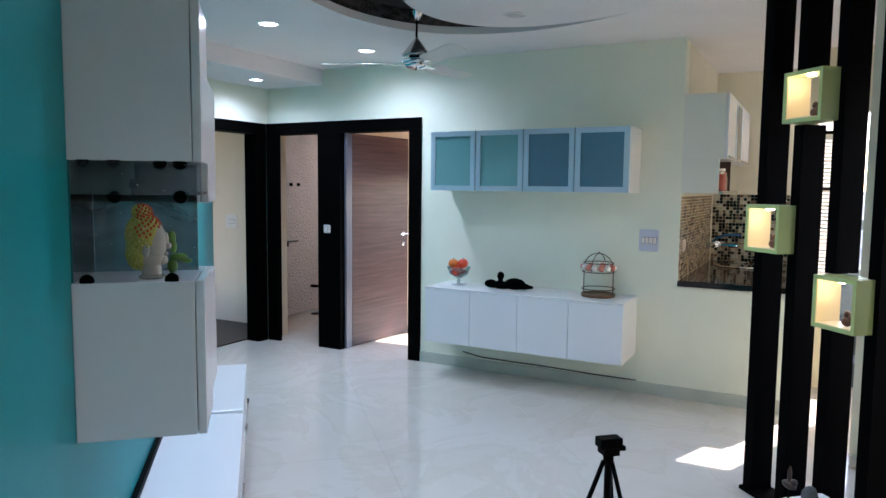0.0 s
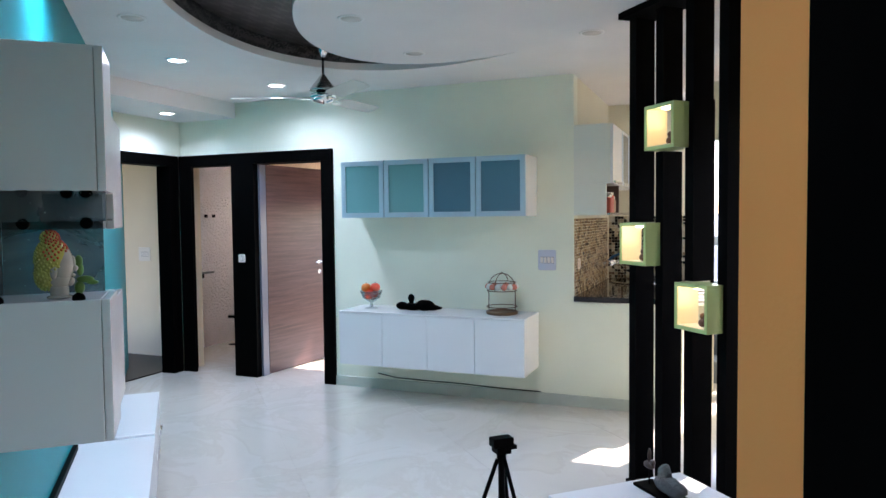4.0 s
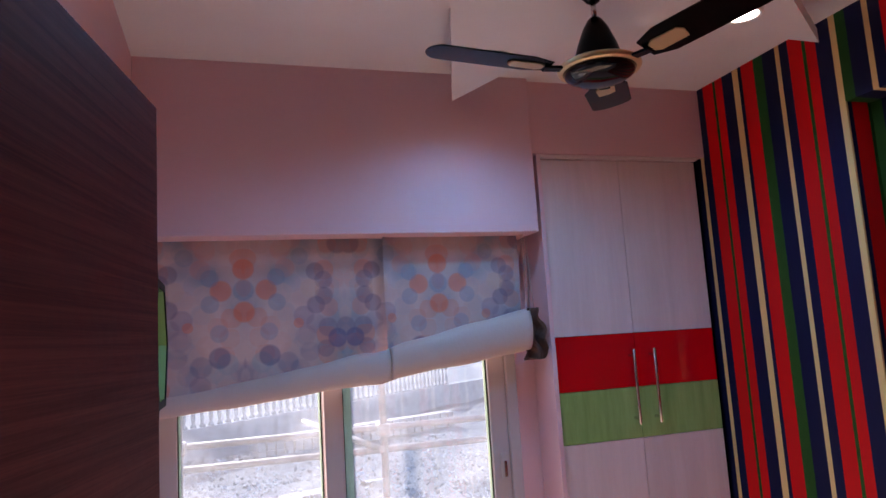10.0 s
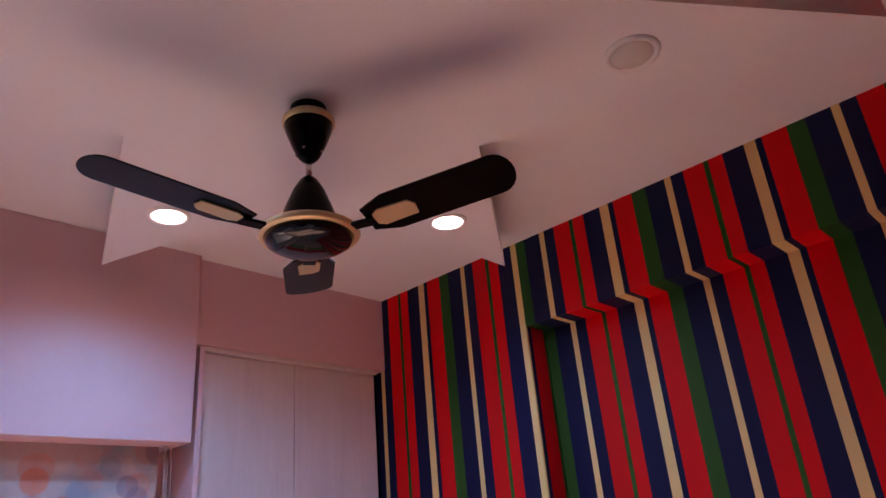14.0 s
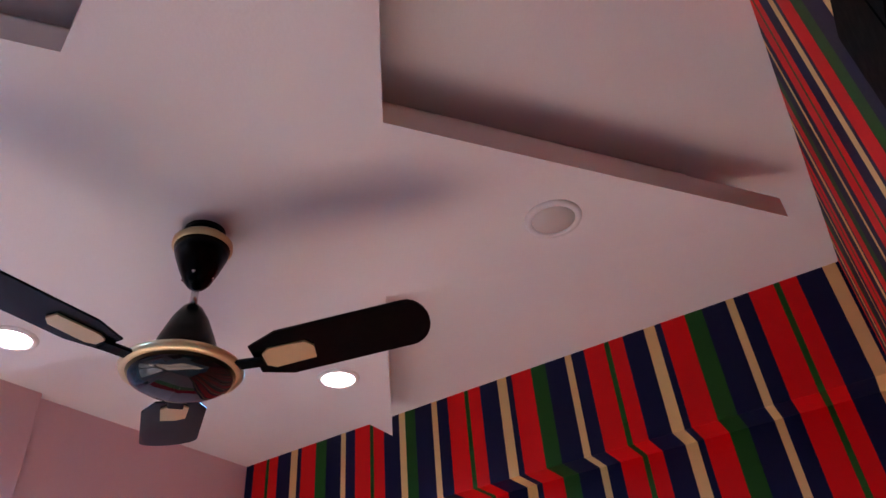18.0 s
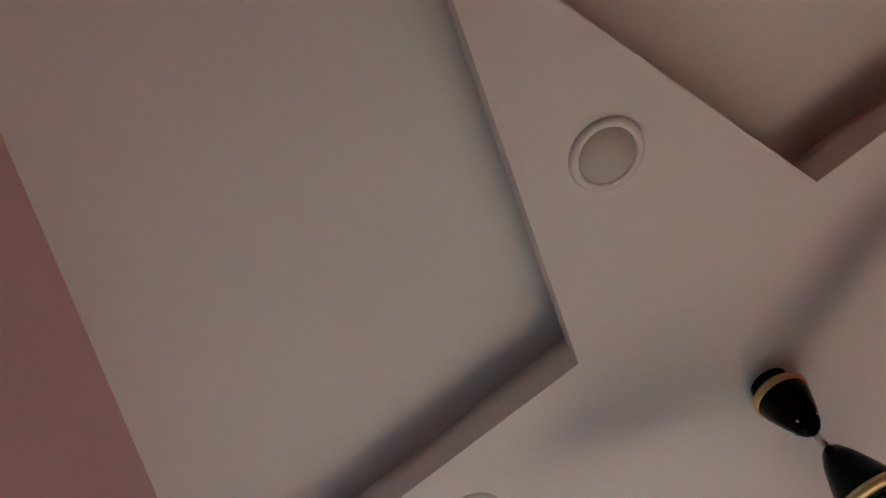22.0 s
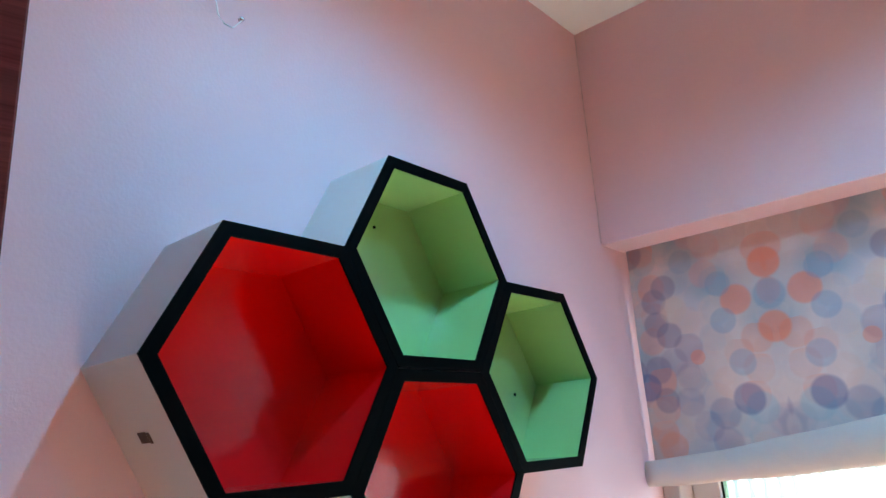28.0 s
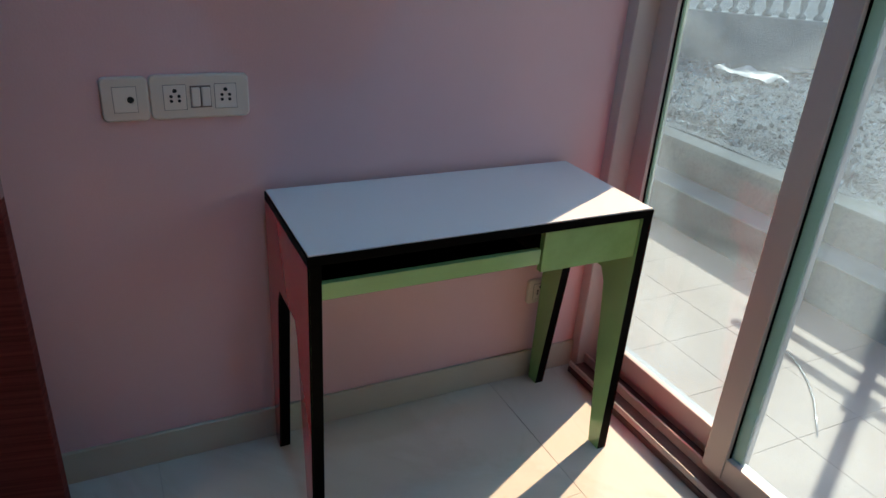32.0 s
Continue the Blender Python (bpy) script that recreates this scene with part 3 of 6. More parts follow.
for i, (x0, x1) in enumerate(((0.022, 0.388), (0.391, WW - 0.022))):
    d = part("door", box(x0, x1, 0.028, 0.048, 0.085, 1.243), M_WLAM, ward)
    part("green_band", box(x0, x1, 0.028, 0.048, 1.245, 1.446), M_GREENLAM, d, "green band")
    part("red_band", box(x0, x1, 0.028, 0.048, 1.448, 1.664), M_REDLAM, d, "red band")
    part("upper_panel", box(x0, x1, 0.028, 0.048, 1.666, 2.392), M_WLAM, d)
    hx = 0.360 if i == 0 else 0.456
    h = part("handle", moved(lathe([(0.004, 1.30), (0.0065, 1.303), (0.0065, 1.597), (0.004, 1.60)], 12), Matrix.Translation((hx, -0.008, 0))), M_METAL, d, "steel bar handle")
    for z in (1.325, 1.575):
        part("standoff", box(hx - 0.005, hx + 0.005, -0.008, 0.028, z - 0.005, z + 0.005), M_METAL, h)

# ---- ceiling lamps ----
def downlight(x, y, z, on, label, r=0.057, soft=0.04, power=8.0, warm=(0.05, 0.45, 1.0), cone=158, blend=0.9):
    ob = thing("downlight", label, "ceiling lamp", Matrix.Translation((x, y, z)), group="recessed ceiling lamps")
    part("rim", lathe([(r * 0.75, -0.001), (r * 0.765, -0.0055), (r * 0.81, -0.007), (r * 0.97, -0.006), (r, -0.001), (r, 0.0)], 40), M_RIM, ob, "white rim")
    part("lens", lathe([(r * 0.05, -0.0040), (r * 0.752, -0.0038), (r * 0.752, -0.0032)], 40), M_LED if on else M_LEDOFF, ob, "lit lens" if on else "unlit lens")
    if on:
        ld = bpy.data.lights.new("downlight_beam", "SPOT")
        ld.energy, ld.color, ld.spot_size, ld.spot_blend, ld.shadow_soft_size = power, warm, radians(cone), blend, soft
        lo = new("downlight_beam", ld)
        lo.matrix_world = Matrix.Translation((x, y, z - 0.012))
    return ob


for x, y, on in ((0.561, 1.185, True), (1.15, 1.637, True), (1.791, 1.221, True), (1.540, 0.462, False), (0.772, 0.467, False)):
    downlight(x, y, STAR_Z, on, "round recessed lamp, lit cold white, in the star panel" if on else "round recessed lamp, switched off, in the star panel")

# ---- ceiling fan ----
def blade_bm(r0, r1, w0, w1, th=0.004, pitch=0.23, rise=0.0):
    """A fan blade along +x with a rounded tip, pitched, rising a little towards the tip."""
    out = [(r0, -w0 / 2), (r0 + 0.05, -w1 / 2)]
    out += [(r1 - w1 * 0.32 + w1 * 0.32 * math.sin(radians(a)), -w1 / 2 * math.cos(radians(a))) for a in range(0, 181, 15)]
    out += [(r0 + 0.05, w1 / 2), (r0, w0 / 2)]
    bm = prism(out, -th / 2, th / 2)
    bmesh.ops.bevel(bm, geom=[e for e in bm.edges if len(e.link_faces) == 2 and e.calc_face_angle(0) > 1.0], offset=0.0012, segments=1, affect="EDGES")
    for v in bm.verts:
        v.co.z += rise * (v.co.x - r0) - v.co.y * pitch
    return bm


fan = thing("ceiling_fan", "black three-bladed ceiling fan with pale gold trim", "ceiling fan", Matrix.Translation((1.1554, 1.0114, 0)))
part("ceiling_cup", lathe([(0.034, 2.570), (0.038, 2.574), (0.038, 2.5925)], 30), M_BRONZE, fan)
part("canopy", lathe([(0.008, 2.4665), (0.016, 2.468), (0.024, 2.478), (0.036, 2.505), (0.047, 2.535), (0.050, 2.550)], 36), M_BRONZE, fan)
part("canopy_ring", lathe([(0.050, 2.5502), (0.0545, 2.552), (0.0545, 2.562), (0.047, 2.5698)], 36), M_GOLD, fan, "pale gold ring")
part("downrod", lathe([(0.0065, 2.42), (0.0065, 2.475)], 14), M_METAL, fan)
for a in (35, 125, 215, 305):
    part("canopy_screw", moved(lathe([(0.003, 0.0), (0.003, 0.002), (0.0015, 0.003)], 8), Matrix.Rotation(radians(a), 4, "Z") @ Matrix.Translation((0.026, 0, 2.484)) @ Matrix.Rotation(radians(110), 4, "Y")), M_METAL, fan, "steel screw")
part("motor_cover", lathe([(0.011, 2.427), (0.018, 2.420), (0.031, 2.398), (0.046, 2.360), (0.056, 2.328), (0.060, 2.3125)], 36), M_BRONZE, fan)
part("trim_ring", lathe([(0.060, 2.312), (0.090, 2.310), (0.0985, 2.305), (0.100, 2.299), (0.096, 2.293), (0.087, 2.2925)], 48), M_GOLD, fan, "pale gold ring")
part("bowl", lathe([(0.0868, 2.2922), (0.080, 2.281), (0.064, 2.272), (0.040, 2.2655), (0.006, 2.263)], 48), M_BOWL, fan)
for a in (-65.4, 54.6, 174.6):
    rot = Matrix.Rotation(radians(a), 4, "Z") @ Matrix.Translation((0, 0, 2.303))
    b = part("blade", moved(blade_bm(0.125, 0.418, 0.07, 0.112, 0.004, 0.155, 0.11), rot), M_BRONZE, fan)
    part("blade_arm", moved(box(0.075, 0.141, -0.014, 0.014, -0.009, -0.0025, 0.002, 1), rot), M_BRONZE, b)
    inlay = prism([(0.142, -0.014), (0.155, -0.024), (0.215, -0.022), (0.226, -0.006), (0.222, 0.022), (0.155, 0.024), (0.142, 0.014)], -0.006, -0.0028)
    for v in inlay.verts:
        v.co.z += 0.11 * (v.co.x - 0.125) - v.co.y * 0.155
    part("blade_inlay", moved(inlay, rot), M_GOLD, b, "pale gold inlay")

# hook with a bit of wire, corner joint and a scuff on the first shelf
hk = thing("wall_hook", "small nail with a loop of thin white wire", "hook")
part("nail", moved(lathe([(0.004, 0.0), (0.004, 0.006), (0.0015, 0.007)], 10), Matrix.Translation((0.0, 1.001, 2.257)) @ Matrix.Rotation(radians(90), 4, "Y")), M_METAL, hk)
part("wire_loop", wire([(0.004, 1.001, 2.254), (0.006, 0.985, 2.234), (0.007, 0.970, 2.234), (0.006, 0.960, 2.245), (0.005, 0.955, 2.275)], 0.0011), M_RIM, hk)
M_CAULK = material("cracked_pink_caulk", (0.62, 0.42, 0.42), 0.8, vary=0.5, scale=40)
rnd0 = random.Random(3)
structure("corner_joint", wire([(0.0012 + 0.0012 * rnd0.random(), YB - 0.0012 - 0.0012 * rnd0.random(), 2.09 + 0.62 * k / 40) for k in range(41)], 0.0013, seg=5), M_CAULK, "cracked caulk line in the wall corner", "trim")
structure("lintel_joint", wire([(1.4745 - 0.001 * rnd0.random(), YB + 0.031 - 0.001 * rnd0.random(), 2.09 + 0.62 * k / 30) for k in range(31)], 0.0012, seg=5), M_CAULK, "fine caulk line beside the bulkhead", "trim")

# ---- sliding window ----
M_GASKET = material("pale_green_gasket", (0.62, 0.68, 0.52), 0.6)
nt = M_GASKET.node_tree
tl = nt.nodes.new("ShaderNodeBsdfTranslucent")
tl.inputs[0].default_value = (0.70, 0.76, 0.60, 1)
ms = nt.nodes.new("ShaderNodeMixShader")
ms.inputs[0].default_value = 0.65
nt.links.new(nt.nodes["Principled BSDF"].outputs[0], ms.inputs[1])
nt.links.new(tl.outputs[0], ms.inputs[2])
nt.links.new(ms.outputs[0], nt.nodes["Material Output"].inputs[0])
M_TRACK = material("dusty_track_metal", (0.62, 0.56, 0.54), 0.35, metal=0.5, vary=0.2, scale=14)
M_SILL = material("dusty_brown_track_bed", (0.11, 0.065, 0.06), 0.6, vary=0.35, scale=18, bump=0.3)
win = thing("window_1", "white two-leaf sliding glass door", "window", kind="structure")
WZ = 2.084
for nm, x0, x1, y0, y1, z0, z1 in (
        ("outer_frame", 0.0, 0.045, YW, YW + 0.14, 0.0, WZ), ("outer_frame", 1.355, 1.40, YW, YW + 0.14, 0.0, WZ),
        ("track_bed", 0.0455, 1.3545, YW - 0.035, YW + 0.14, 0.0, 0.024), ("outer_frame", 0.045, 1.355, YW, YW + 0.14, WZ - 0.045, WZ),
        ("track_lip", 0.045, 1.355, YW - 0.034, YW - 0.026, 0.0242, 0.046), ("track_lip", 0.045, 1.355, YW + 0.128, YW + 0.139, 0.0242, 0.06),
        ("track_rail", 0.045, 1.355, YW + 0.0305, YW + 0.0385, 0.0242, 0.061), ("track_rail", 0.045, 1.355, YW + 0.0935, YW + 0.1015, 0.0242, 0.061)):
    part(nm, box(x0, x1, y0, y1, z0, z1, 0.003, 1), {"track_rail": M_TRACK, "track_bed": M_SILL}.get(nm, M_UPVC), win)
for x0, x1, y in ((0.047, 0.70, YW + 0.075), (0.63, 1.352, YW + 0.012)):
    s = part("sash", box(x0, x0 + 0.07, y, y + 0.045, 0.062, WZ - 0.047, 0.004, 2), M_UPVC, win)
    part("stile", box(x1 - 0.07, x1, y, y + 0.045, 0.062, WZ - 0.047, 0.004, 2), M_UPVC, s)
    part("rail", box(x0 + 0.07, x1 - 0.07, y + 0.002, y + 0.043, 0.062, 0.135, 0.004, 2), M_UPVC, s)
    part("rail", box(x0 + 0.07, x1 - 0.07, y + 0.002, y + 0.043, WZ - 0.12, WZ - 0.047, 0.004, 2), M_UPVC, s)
    g = part("pane", box(x0 + 0.065, x1 - 0.065, y + 0.018, y + 0.023, 0.13, WZ - 0.115), M_GLASS, s)
    g.visible_shadow = False
    for gx, way in ((x0 + 0.0702, 1), (x1 - 0.0702, -1)):
        part("seal", box(min(gx, gx + way * 0.004), max(gx, gx + way * 0.004), y + 0.0135, y + 0.0178, 0.136, WZ - 0.121), M_EDGE, s, "black glazing seal")
        # Widened strip stands in for the sunlit back stile, covering its shaded side.
        wide = 0.034 if x0 > 0.5 and way == 1 else 0.010
        part("gasket", box(min(gx, gx + way * wide), max(gx, gx + way * wide), y + 0.0235, y + 0.030, 0.136, WZ - 0.121), M_GASKET, s, "pale green gasket strip along the glazing")

# ---- roller blind, half rolled up and hanging askew ----
def blind_cloth(name):
    """Printed dots in a pattern that mirrors from side to side along the cloth."""
    m = material(name, (0.6, 0.58, 0.6), 0.8)
    nt = m.node_tree
    b = nt.nodes["Principled BSDF"]
    tc = nt.nodes.new("ShaderNodeUVMap")
    sep = nt.nodes.new("ShaderNodeSeparateXYZ")
    nt.links.new(tc.outputs[0], sep.inputs[0])

    def calc(op, a, c=None):
        n = nt.nodes.new("ShaderNodeMath")
        n.operation = op
        for k, v in enumerate((a, c)):
            if v is None:
                continue
            if isinstance(v, (int, float)):
                n.inputs[k].default_value = v
            else:
                nt.links.new(v, n.inputs[k])
        return n.outputs[0]

    def over(base, paint, fac):
        n = nt.nodes.new("ShaderNodeMix")
        n.data_type = "RGBA"
        nt.links.new(fac, n.inputs[0])
        for k, v in ((6, base), (7, paint)):
            if isinstance(v, tuple):
                n.inputs[k].default_value = (*v, 1)
            else:
                nt.links.new(v, n.inputs[k])
        return n.outputs[2]

    mu = calc("PINGPONG", calc("SUBTRACT", sep.outputs[0], 0.354), 0.362)
    flat = nt.nodes.new("ShaderNodeCombineXYZ")
    nt.links.new(mu, flat.inputs[0])
    nt.links.new(sep.outputs[1], flat.inputs[1])
    wash = node(nt, "ShaderNodeTexNoise", Scale=4.5, Detail=2.0)
    nt.links.new(flat.outputs[0], wash.inputs["Vector"])
    tone = nt.nodes.new("ShaderNodeValToRGB")
    tone.color_ramp.elements[0].position, tone.color_ramp.elements[1].position = 0.38, 0.6
    tone.color_ramp.elements[0].color, tone.color_ramp.elements[1].color = (0.31, 0.33, 0.36, 1), (0.68, 0.51, 0.48, 1)
    nt.links.new(wash.outputs[0], tone.inputs[0])
    base = tone.outputs[0]
    tints = ((0.56, 0.42, 0.40), (0.17, 0.30, 0.40), (0.74, 0.24, 0.15), (0.22, 0.17, 0.25), (0.64, 0.42, 0.36), (0.24, 0.37, 0.42), (0.60, 0.36, 0.30), (0.10, 0.13, 0.24))
    for sc, ox, oy, most in ((12.6, 0.0, 0.0, 0.30), (12.6, 0.5, 0.5, 0.30), (12.9, 0.25, 0.75, 0.35), (12.3, 0.6, 0.15, 0.4)):
        mp = nt.nodes.new("ShaderNodeMapping")
        mp.inputs["Location"].default_value = (ox + 3, oy + 5, 0)
        mp.inputs["Scale"].default_value = (sc, sc, 1)
        nt.links.new(flat.outputs[0], mp.inputs["Vector"])
        v = nt.nodes.new("ShaderNodeTexVoronoi")
        v.voronoi_dimensions = "2D"
        v.inputs["Scale"].default_value, v.inputs["Randomness"].default_value = 1.0, 0.45
        nt.links.new(mp.outputs[0], v.inputs["Vector"])
        lt = nt.nodes.new("ShaderNodeMapRange")
        lt.inputs[1].default_value, lt.inputs[2].default_value = 0.41, 0.50
        lt.inputs[3].default_value, lt.inputs[4].default_value = 1.0, 0.0
        nt.links.new(v.outputs["Distance"], lt.inputs[0])
        hue = nt.nodes.new("ShaderNodeSeparateColor")
        nt.links.new(v.outputs["Color"], hue.inputs[0])
        ramp = nt.nodes.new("ShaderNodeValToRGB")
        ramp.color_ramp.interpolation = "CONSTANT"
        for i, c in enumerate(tints):
            e = ramp.color_ramp.elements[i] if i < 2 else ramp.color_ramp.elements.new(i / len(tints))
            e.position, e.color = i / len(tints), (*c, 1)
        nt.links.new(hue.outputs[0], ramp.inputs[0])
        mr = nt.nodes.new("ShaderNodeMapRange")
        mr.inputs[1].default_value, mr.inputs[2].default_value = 0.3, 1.0
        mr.inputs[3].default_value, mr.inputs[4].default_value = 0.0, most + 0.2
        nt.links.new(hue.outputs[1], mr.inputs[0])
        base = over(base, ramp.outputs[0], calc("MULTIPLY", lt.outputs[0], mr.outputs[0]))
    # the dots that stand out: across from the mirror line, height, radius, strength, colour
    orange_, navy_, teal_, plum_, peach_ = (0.86, 0.17, 0.075), (0.06, 0.09, 0.22), (0.13, 0.26, 0.37), (0.17, 0.13, 0.20), (0.62, 0.42, 0.32)
    for du, dv, r, al, c in ((0.0, 0.0, 0.040, 0.6, teal_), (0.0, 0.077, 0.040, 0.8, orange_), (0.0, -0.077, 0.040, 0.8, orange_), (0.078, 0.0, 0.040, 0.75, orange_),
                             (0.115, 0.046, 0.034, 0.55, teal_), (0.115, -0.046, 0.034, 0.55, teal_), (0.255, 0.062, 0.036, 0.65, plum_), (0.285, 0.030, 0.036, 0.6, plum_),
                             (0.285, -0.030, 0.036, 0.6, plum_), (0.255, -0.062, 0.036, 0.65, plum_), (0.235, 0.0, 0.038, 0.6, peach_), (0.190, -0.125, 0.020, 0.6, orange_),
                             (0.362, -0.145, 0.038, 0.6, plum_), (0.296, -0.145, 0.038, 0.55, plum_), (0.330, -0.186, 0.038, 0.75, navy_), (0.285, -0.222, 0.034, 0.6, plum_),
                             (0.085, -0.235, 0.040, 0.7, navy_), (0.085, -0.150, 0.034, 0.5, teal_), (0.340, 0.165, 0.042, 0.6, plum_), (0.200, 0.120, 0.034, 0.4, teal_)):
        du_, dv_ = calc("SUBTRACT", mu, du), calc("SUBTRACT", sep.outputs[1], 1.903 + dv)
        d2 = calc("ADD", calc("MULTIPLY", du_, du_), calc("MULTIPLY", dv_, dv_))
        edge = calc("MINIMUM", calc("MAXIMUM", calc("MULTIPLY", calc("SUBTRACT", r * r, d2), 3.2 / (r * r)), 0.0), 1.0)
        base = over(base, c, calc("MULTIPLY", edge, al * 0.78))
    nt.links.new(base, b.inputs["Base Color"])
    tl = nt.nodes.new("ShaderNodeBsdfTranslucent")
    nt.links.new(base, tl.inputs[0])
    ms = nt.nodes.new("ShaderNodeMixShader")
    ms.inputs[0].default_value = 0.012
    nt.links.new(b.outputs[0], ms.inputs[1])
    nt.links.new(tl.outputs[0], ms.inputs[2])
    nt.links.new(ms.outputs[0], nt.nodes["Material Output"].inputs[0])
    return m


M_BLIND = blind_cloth("dotted_blind_fabric")
M_BLINDBACK = material("white_blind_backing", (0.56, 0.445, 0.40), 0.6, vary=0.05, scale=9, bump=0.1)


def drop(x):
    """Height of the roll's upper edge along the blind."""
    return 1.535 + 0.245 * (x / 1.42) ** 1.25


def roll_r(x):
    return 0.030 + 0.052 * (x / 1.42) ** 1.1


blind = thing("roller_blind", "dotted orange and blue roller blind hanging askew, half rolled up", "blind")
for nm, x0, x1, y in (("cloth", 0.012, 0.872, 2.196), ("cloth", 0.862, 1.42, 2.186)):
    bm = bmesh.new()
    uv = bm.loops.layers.uv.new("UVMap")
    nx, nz = 40, 22
    grid = []
    for i in range(nx + 1):
        x = x0 + (x1 - x0) * i / nx
        col = []
        for j in range(nz + 1):
            z = 2.13 + (drop(x) - 0.02 - 2.13) * j / nz
            yy = y + 0.004 * math.sin(x * 9 + z * 4) * j / nz + 0.003 * math.sin(z * 13 + x * 3)
            yy += -0.020 * math.exp(-((x - 0.862) / 0.03) ** 2) if x0 > 0.5 else 0.012 * math.exp(-((x - 0.872) / 0.05) ** 2)
            col.append(bm.verts.new((x, yy, z)))
        grid.append(col)
    for i in range(nx):
        for j in range(nz):
            f = bm.faces.new((grid[i][j], grid[i][j + 1], grid[i + 1][j + 1], grid[i + 1][j]))
            f.smooth = True
            for lp in f.loops:
                lp[uv].uv = (lp.vert.co.x, lp.vert.co.z)
    part(nm, bm, M_BLIND, blind)
for nm, x0, x1, dy in (("roll", 0.0, 0.868, 0.0), ("roll", 0.866, 1.425, -0.006)):
    bm = bmesh.new()
    nx, ns = 36, 20
    rings = []
    for i in range(nx + 1):
        x = x0 + (x1 - x0) * i / nx
        r = roll_r(x) * (1 + 0.05 * math.sin(x * 23) * math.sin(x * 7))
        cz = drop(x) - roll_r(x) * 0.9
        dent = 0.012 * math.exp(-((x - 0.83) / 0.05) ** 2)
        rings.append([bm.verts.new((x, 2.19 + dy - r * 0.5 + (r * 0.55) * math.cos(2 * math.pi * k / ns), cz - dent + r * math.sin(2 * math.pi * k / ns))) for k in range(ns)])
    for a, b in zip(rings, rings[1:]):
        for k in range(ns):
            bm.faces.new((a[k], a[(k + 1) % ns], b[(k + 1) % ns], b[k])).smooth = True
    bm.faces.new(rings[0])
    bm.faces.new(rings[-1][::-1])
    bmesh.ops.recalc_face_normals(bm, faces=bm.faces[:])
    part(nm, bm, M_BLINDBACK, blind, "white rolled backing")

# rag tucked in at the end of the roll, and the blind's cords
rag = thing("brown_rag", "crumpled brown rag tucked in beside the blind", "rag", Matrix.Translation((1.447, 2.165, 1.69)))
bm = bmesh.new()
bmesh.ops.create_grid(bm, x_segments=14, y_segments=24, size=1.0)
for v in bm.verts:
    a, b = v.co.x, v.co.y
    v.co = Vector((0.044 * a * (1 - 0.25 * b) + 0.008 * math.sin(b * 7), -0.02 + 0.022 * math.sin(a * 5 + b * 3) + 0.008 * noise.noise(Vector((a * 3, b * 3, 1))), 0.098 * b))
bmesh.ops.solidify(bm, geom=bm.faces[:], thickness=0.006)
for f in bm.faces:
    f.smooth = True
part("cloth_fold", bm, material("brown_cotton", (0.11, 0.048, 0.036), 0.9, vary=0.4, scale=30, bump=0.5), rag)
cords = thing("blind_cords", "thin white pull cords of the blind", "cord")
for k, x in enumerate((1.425, 1.434, 1.446)):
    part("cord", wire([(x, 2.155, 2.084), (x + 0.004, 2.15, 1.9), (x + 0.006 * k, 2.15, 1.77)], 0.0013), M_BLINDBACK, cords)

lt_ = part("latch", box(1.312, 1.336, YW - 0.006, YW + 0.011, 1.13, 1.23, 0.005, 2), M_UPVC, win, "grey crescent latch")
part("latch_lever", moved(box(-0.006, 0.006, -0.014, -0.0065, -0.05, 0.012, 0.004, 2), Matrix.Translation((1.324, YW, 1.19))), M_METAL, lt_)

# ---- hall shell ----
HD = -4.488


def hall_block(bm, x0, x1, y0, y1, z0, z1):
    block(bm, x0, x1, y0, y1, z0, z1, HALL)


def hallbox(x0, x1, y0, y1, z0, z1, bevel=0.0):
    return moved(box(x0, x1, y0, y1, z0, z1, bevel, 1), HALL)


bm = bmesh.new()
hall_block(bm, HD - 0.15, HD, -3.62, -1.395, 0, 2.56)
hall_block(bm, HD - 0.15, HD, -5.224, -3.62, 2.00, 2.56)
hall_block(bm, HD - 0.15, HD, -1.395, -0.60, 0, 0.815)
structure("wall_hall", bm, M_CREAMWALL, "pale green-cream painted hall wall", "wall")
structure("wall_turquoise", box(-7.2, 2.0, -1.50, -1.300, 0, 2.56), M_TURQ, "glossy turquoise painted wall", "wall")
structure("wall_orange", box(-0.1675, -0.0795, -0.2620, -0.2562, 0, 2.56), M_ORANGE, "orange painted wall strip beside the bedroom door", "wall")
structure("wall_corridor_face", box(0.961, 2.0, -0.2605, -0.2562, 0, 2.56), M_ORANGE, "orange painted corridor wall", "wall")
structure("wall_corridor", box(2.0, 2.15, -1.5, -0.25, 0, 2.56), M_CREAMWALL, "plain cream corridor end wall", "wall")
structure("wall_outer", box(-0.168, -0.1615, -0.2555, 2.42, 0, 2.56), M_CREAMWALL, "cream hall side of the bedroom wall", "wall")
structure("floor_rear", box(-10.5, -2.9, 2.2605, 7, -0.12, 0), M_MARBLE, "polished cream marble floor by the balcony", "floor")


# ceiling with a crescent cut out of it
def oval(cx, cy, a, b, turn, n=96):
    pts = []
    for i in range(n):
        w = 2 * math.pi * i / n
        u, v = a * math.cos(w), b * math.sin(w)
        p = HALL @ Vector((cx + u * math.cos(turn) - v * math.sin(turn), cy + u * math.sin(turn) + v * math.cos(turn), 0))
        pts.append((p.x, p.y))
    return pts


OUT = oval(-2.085, -1.594, 2.026, 1.212, 0.682)
INN = oval(-2.543, -1.502, 0.871, 1.460, 2.383)


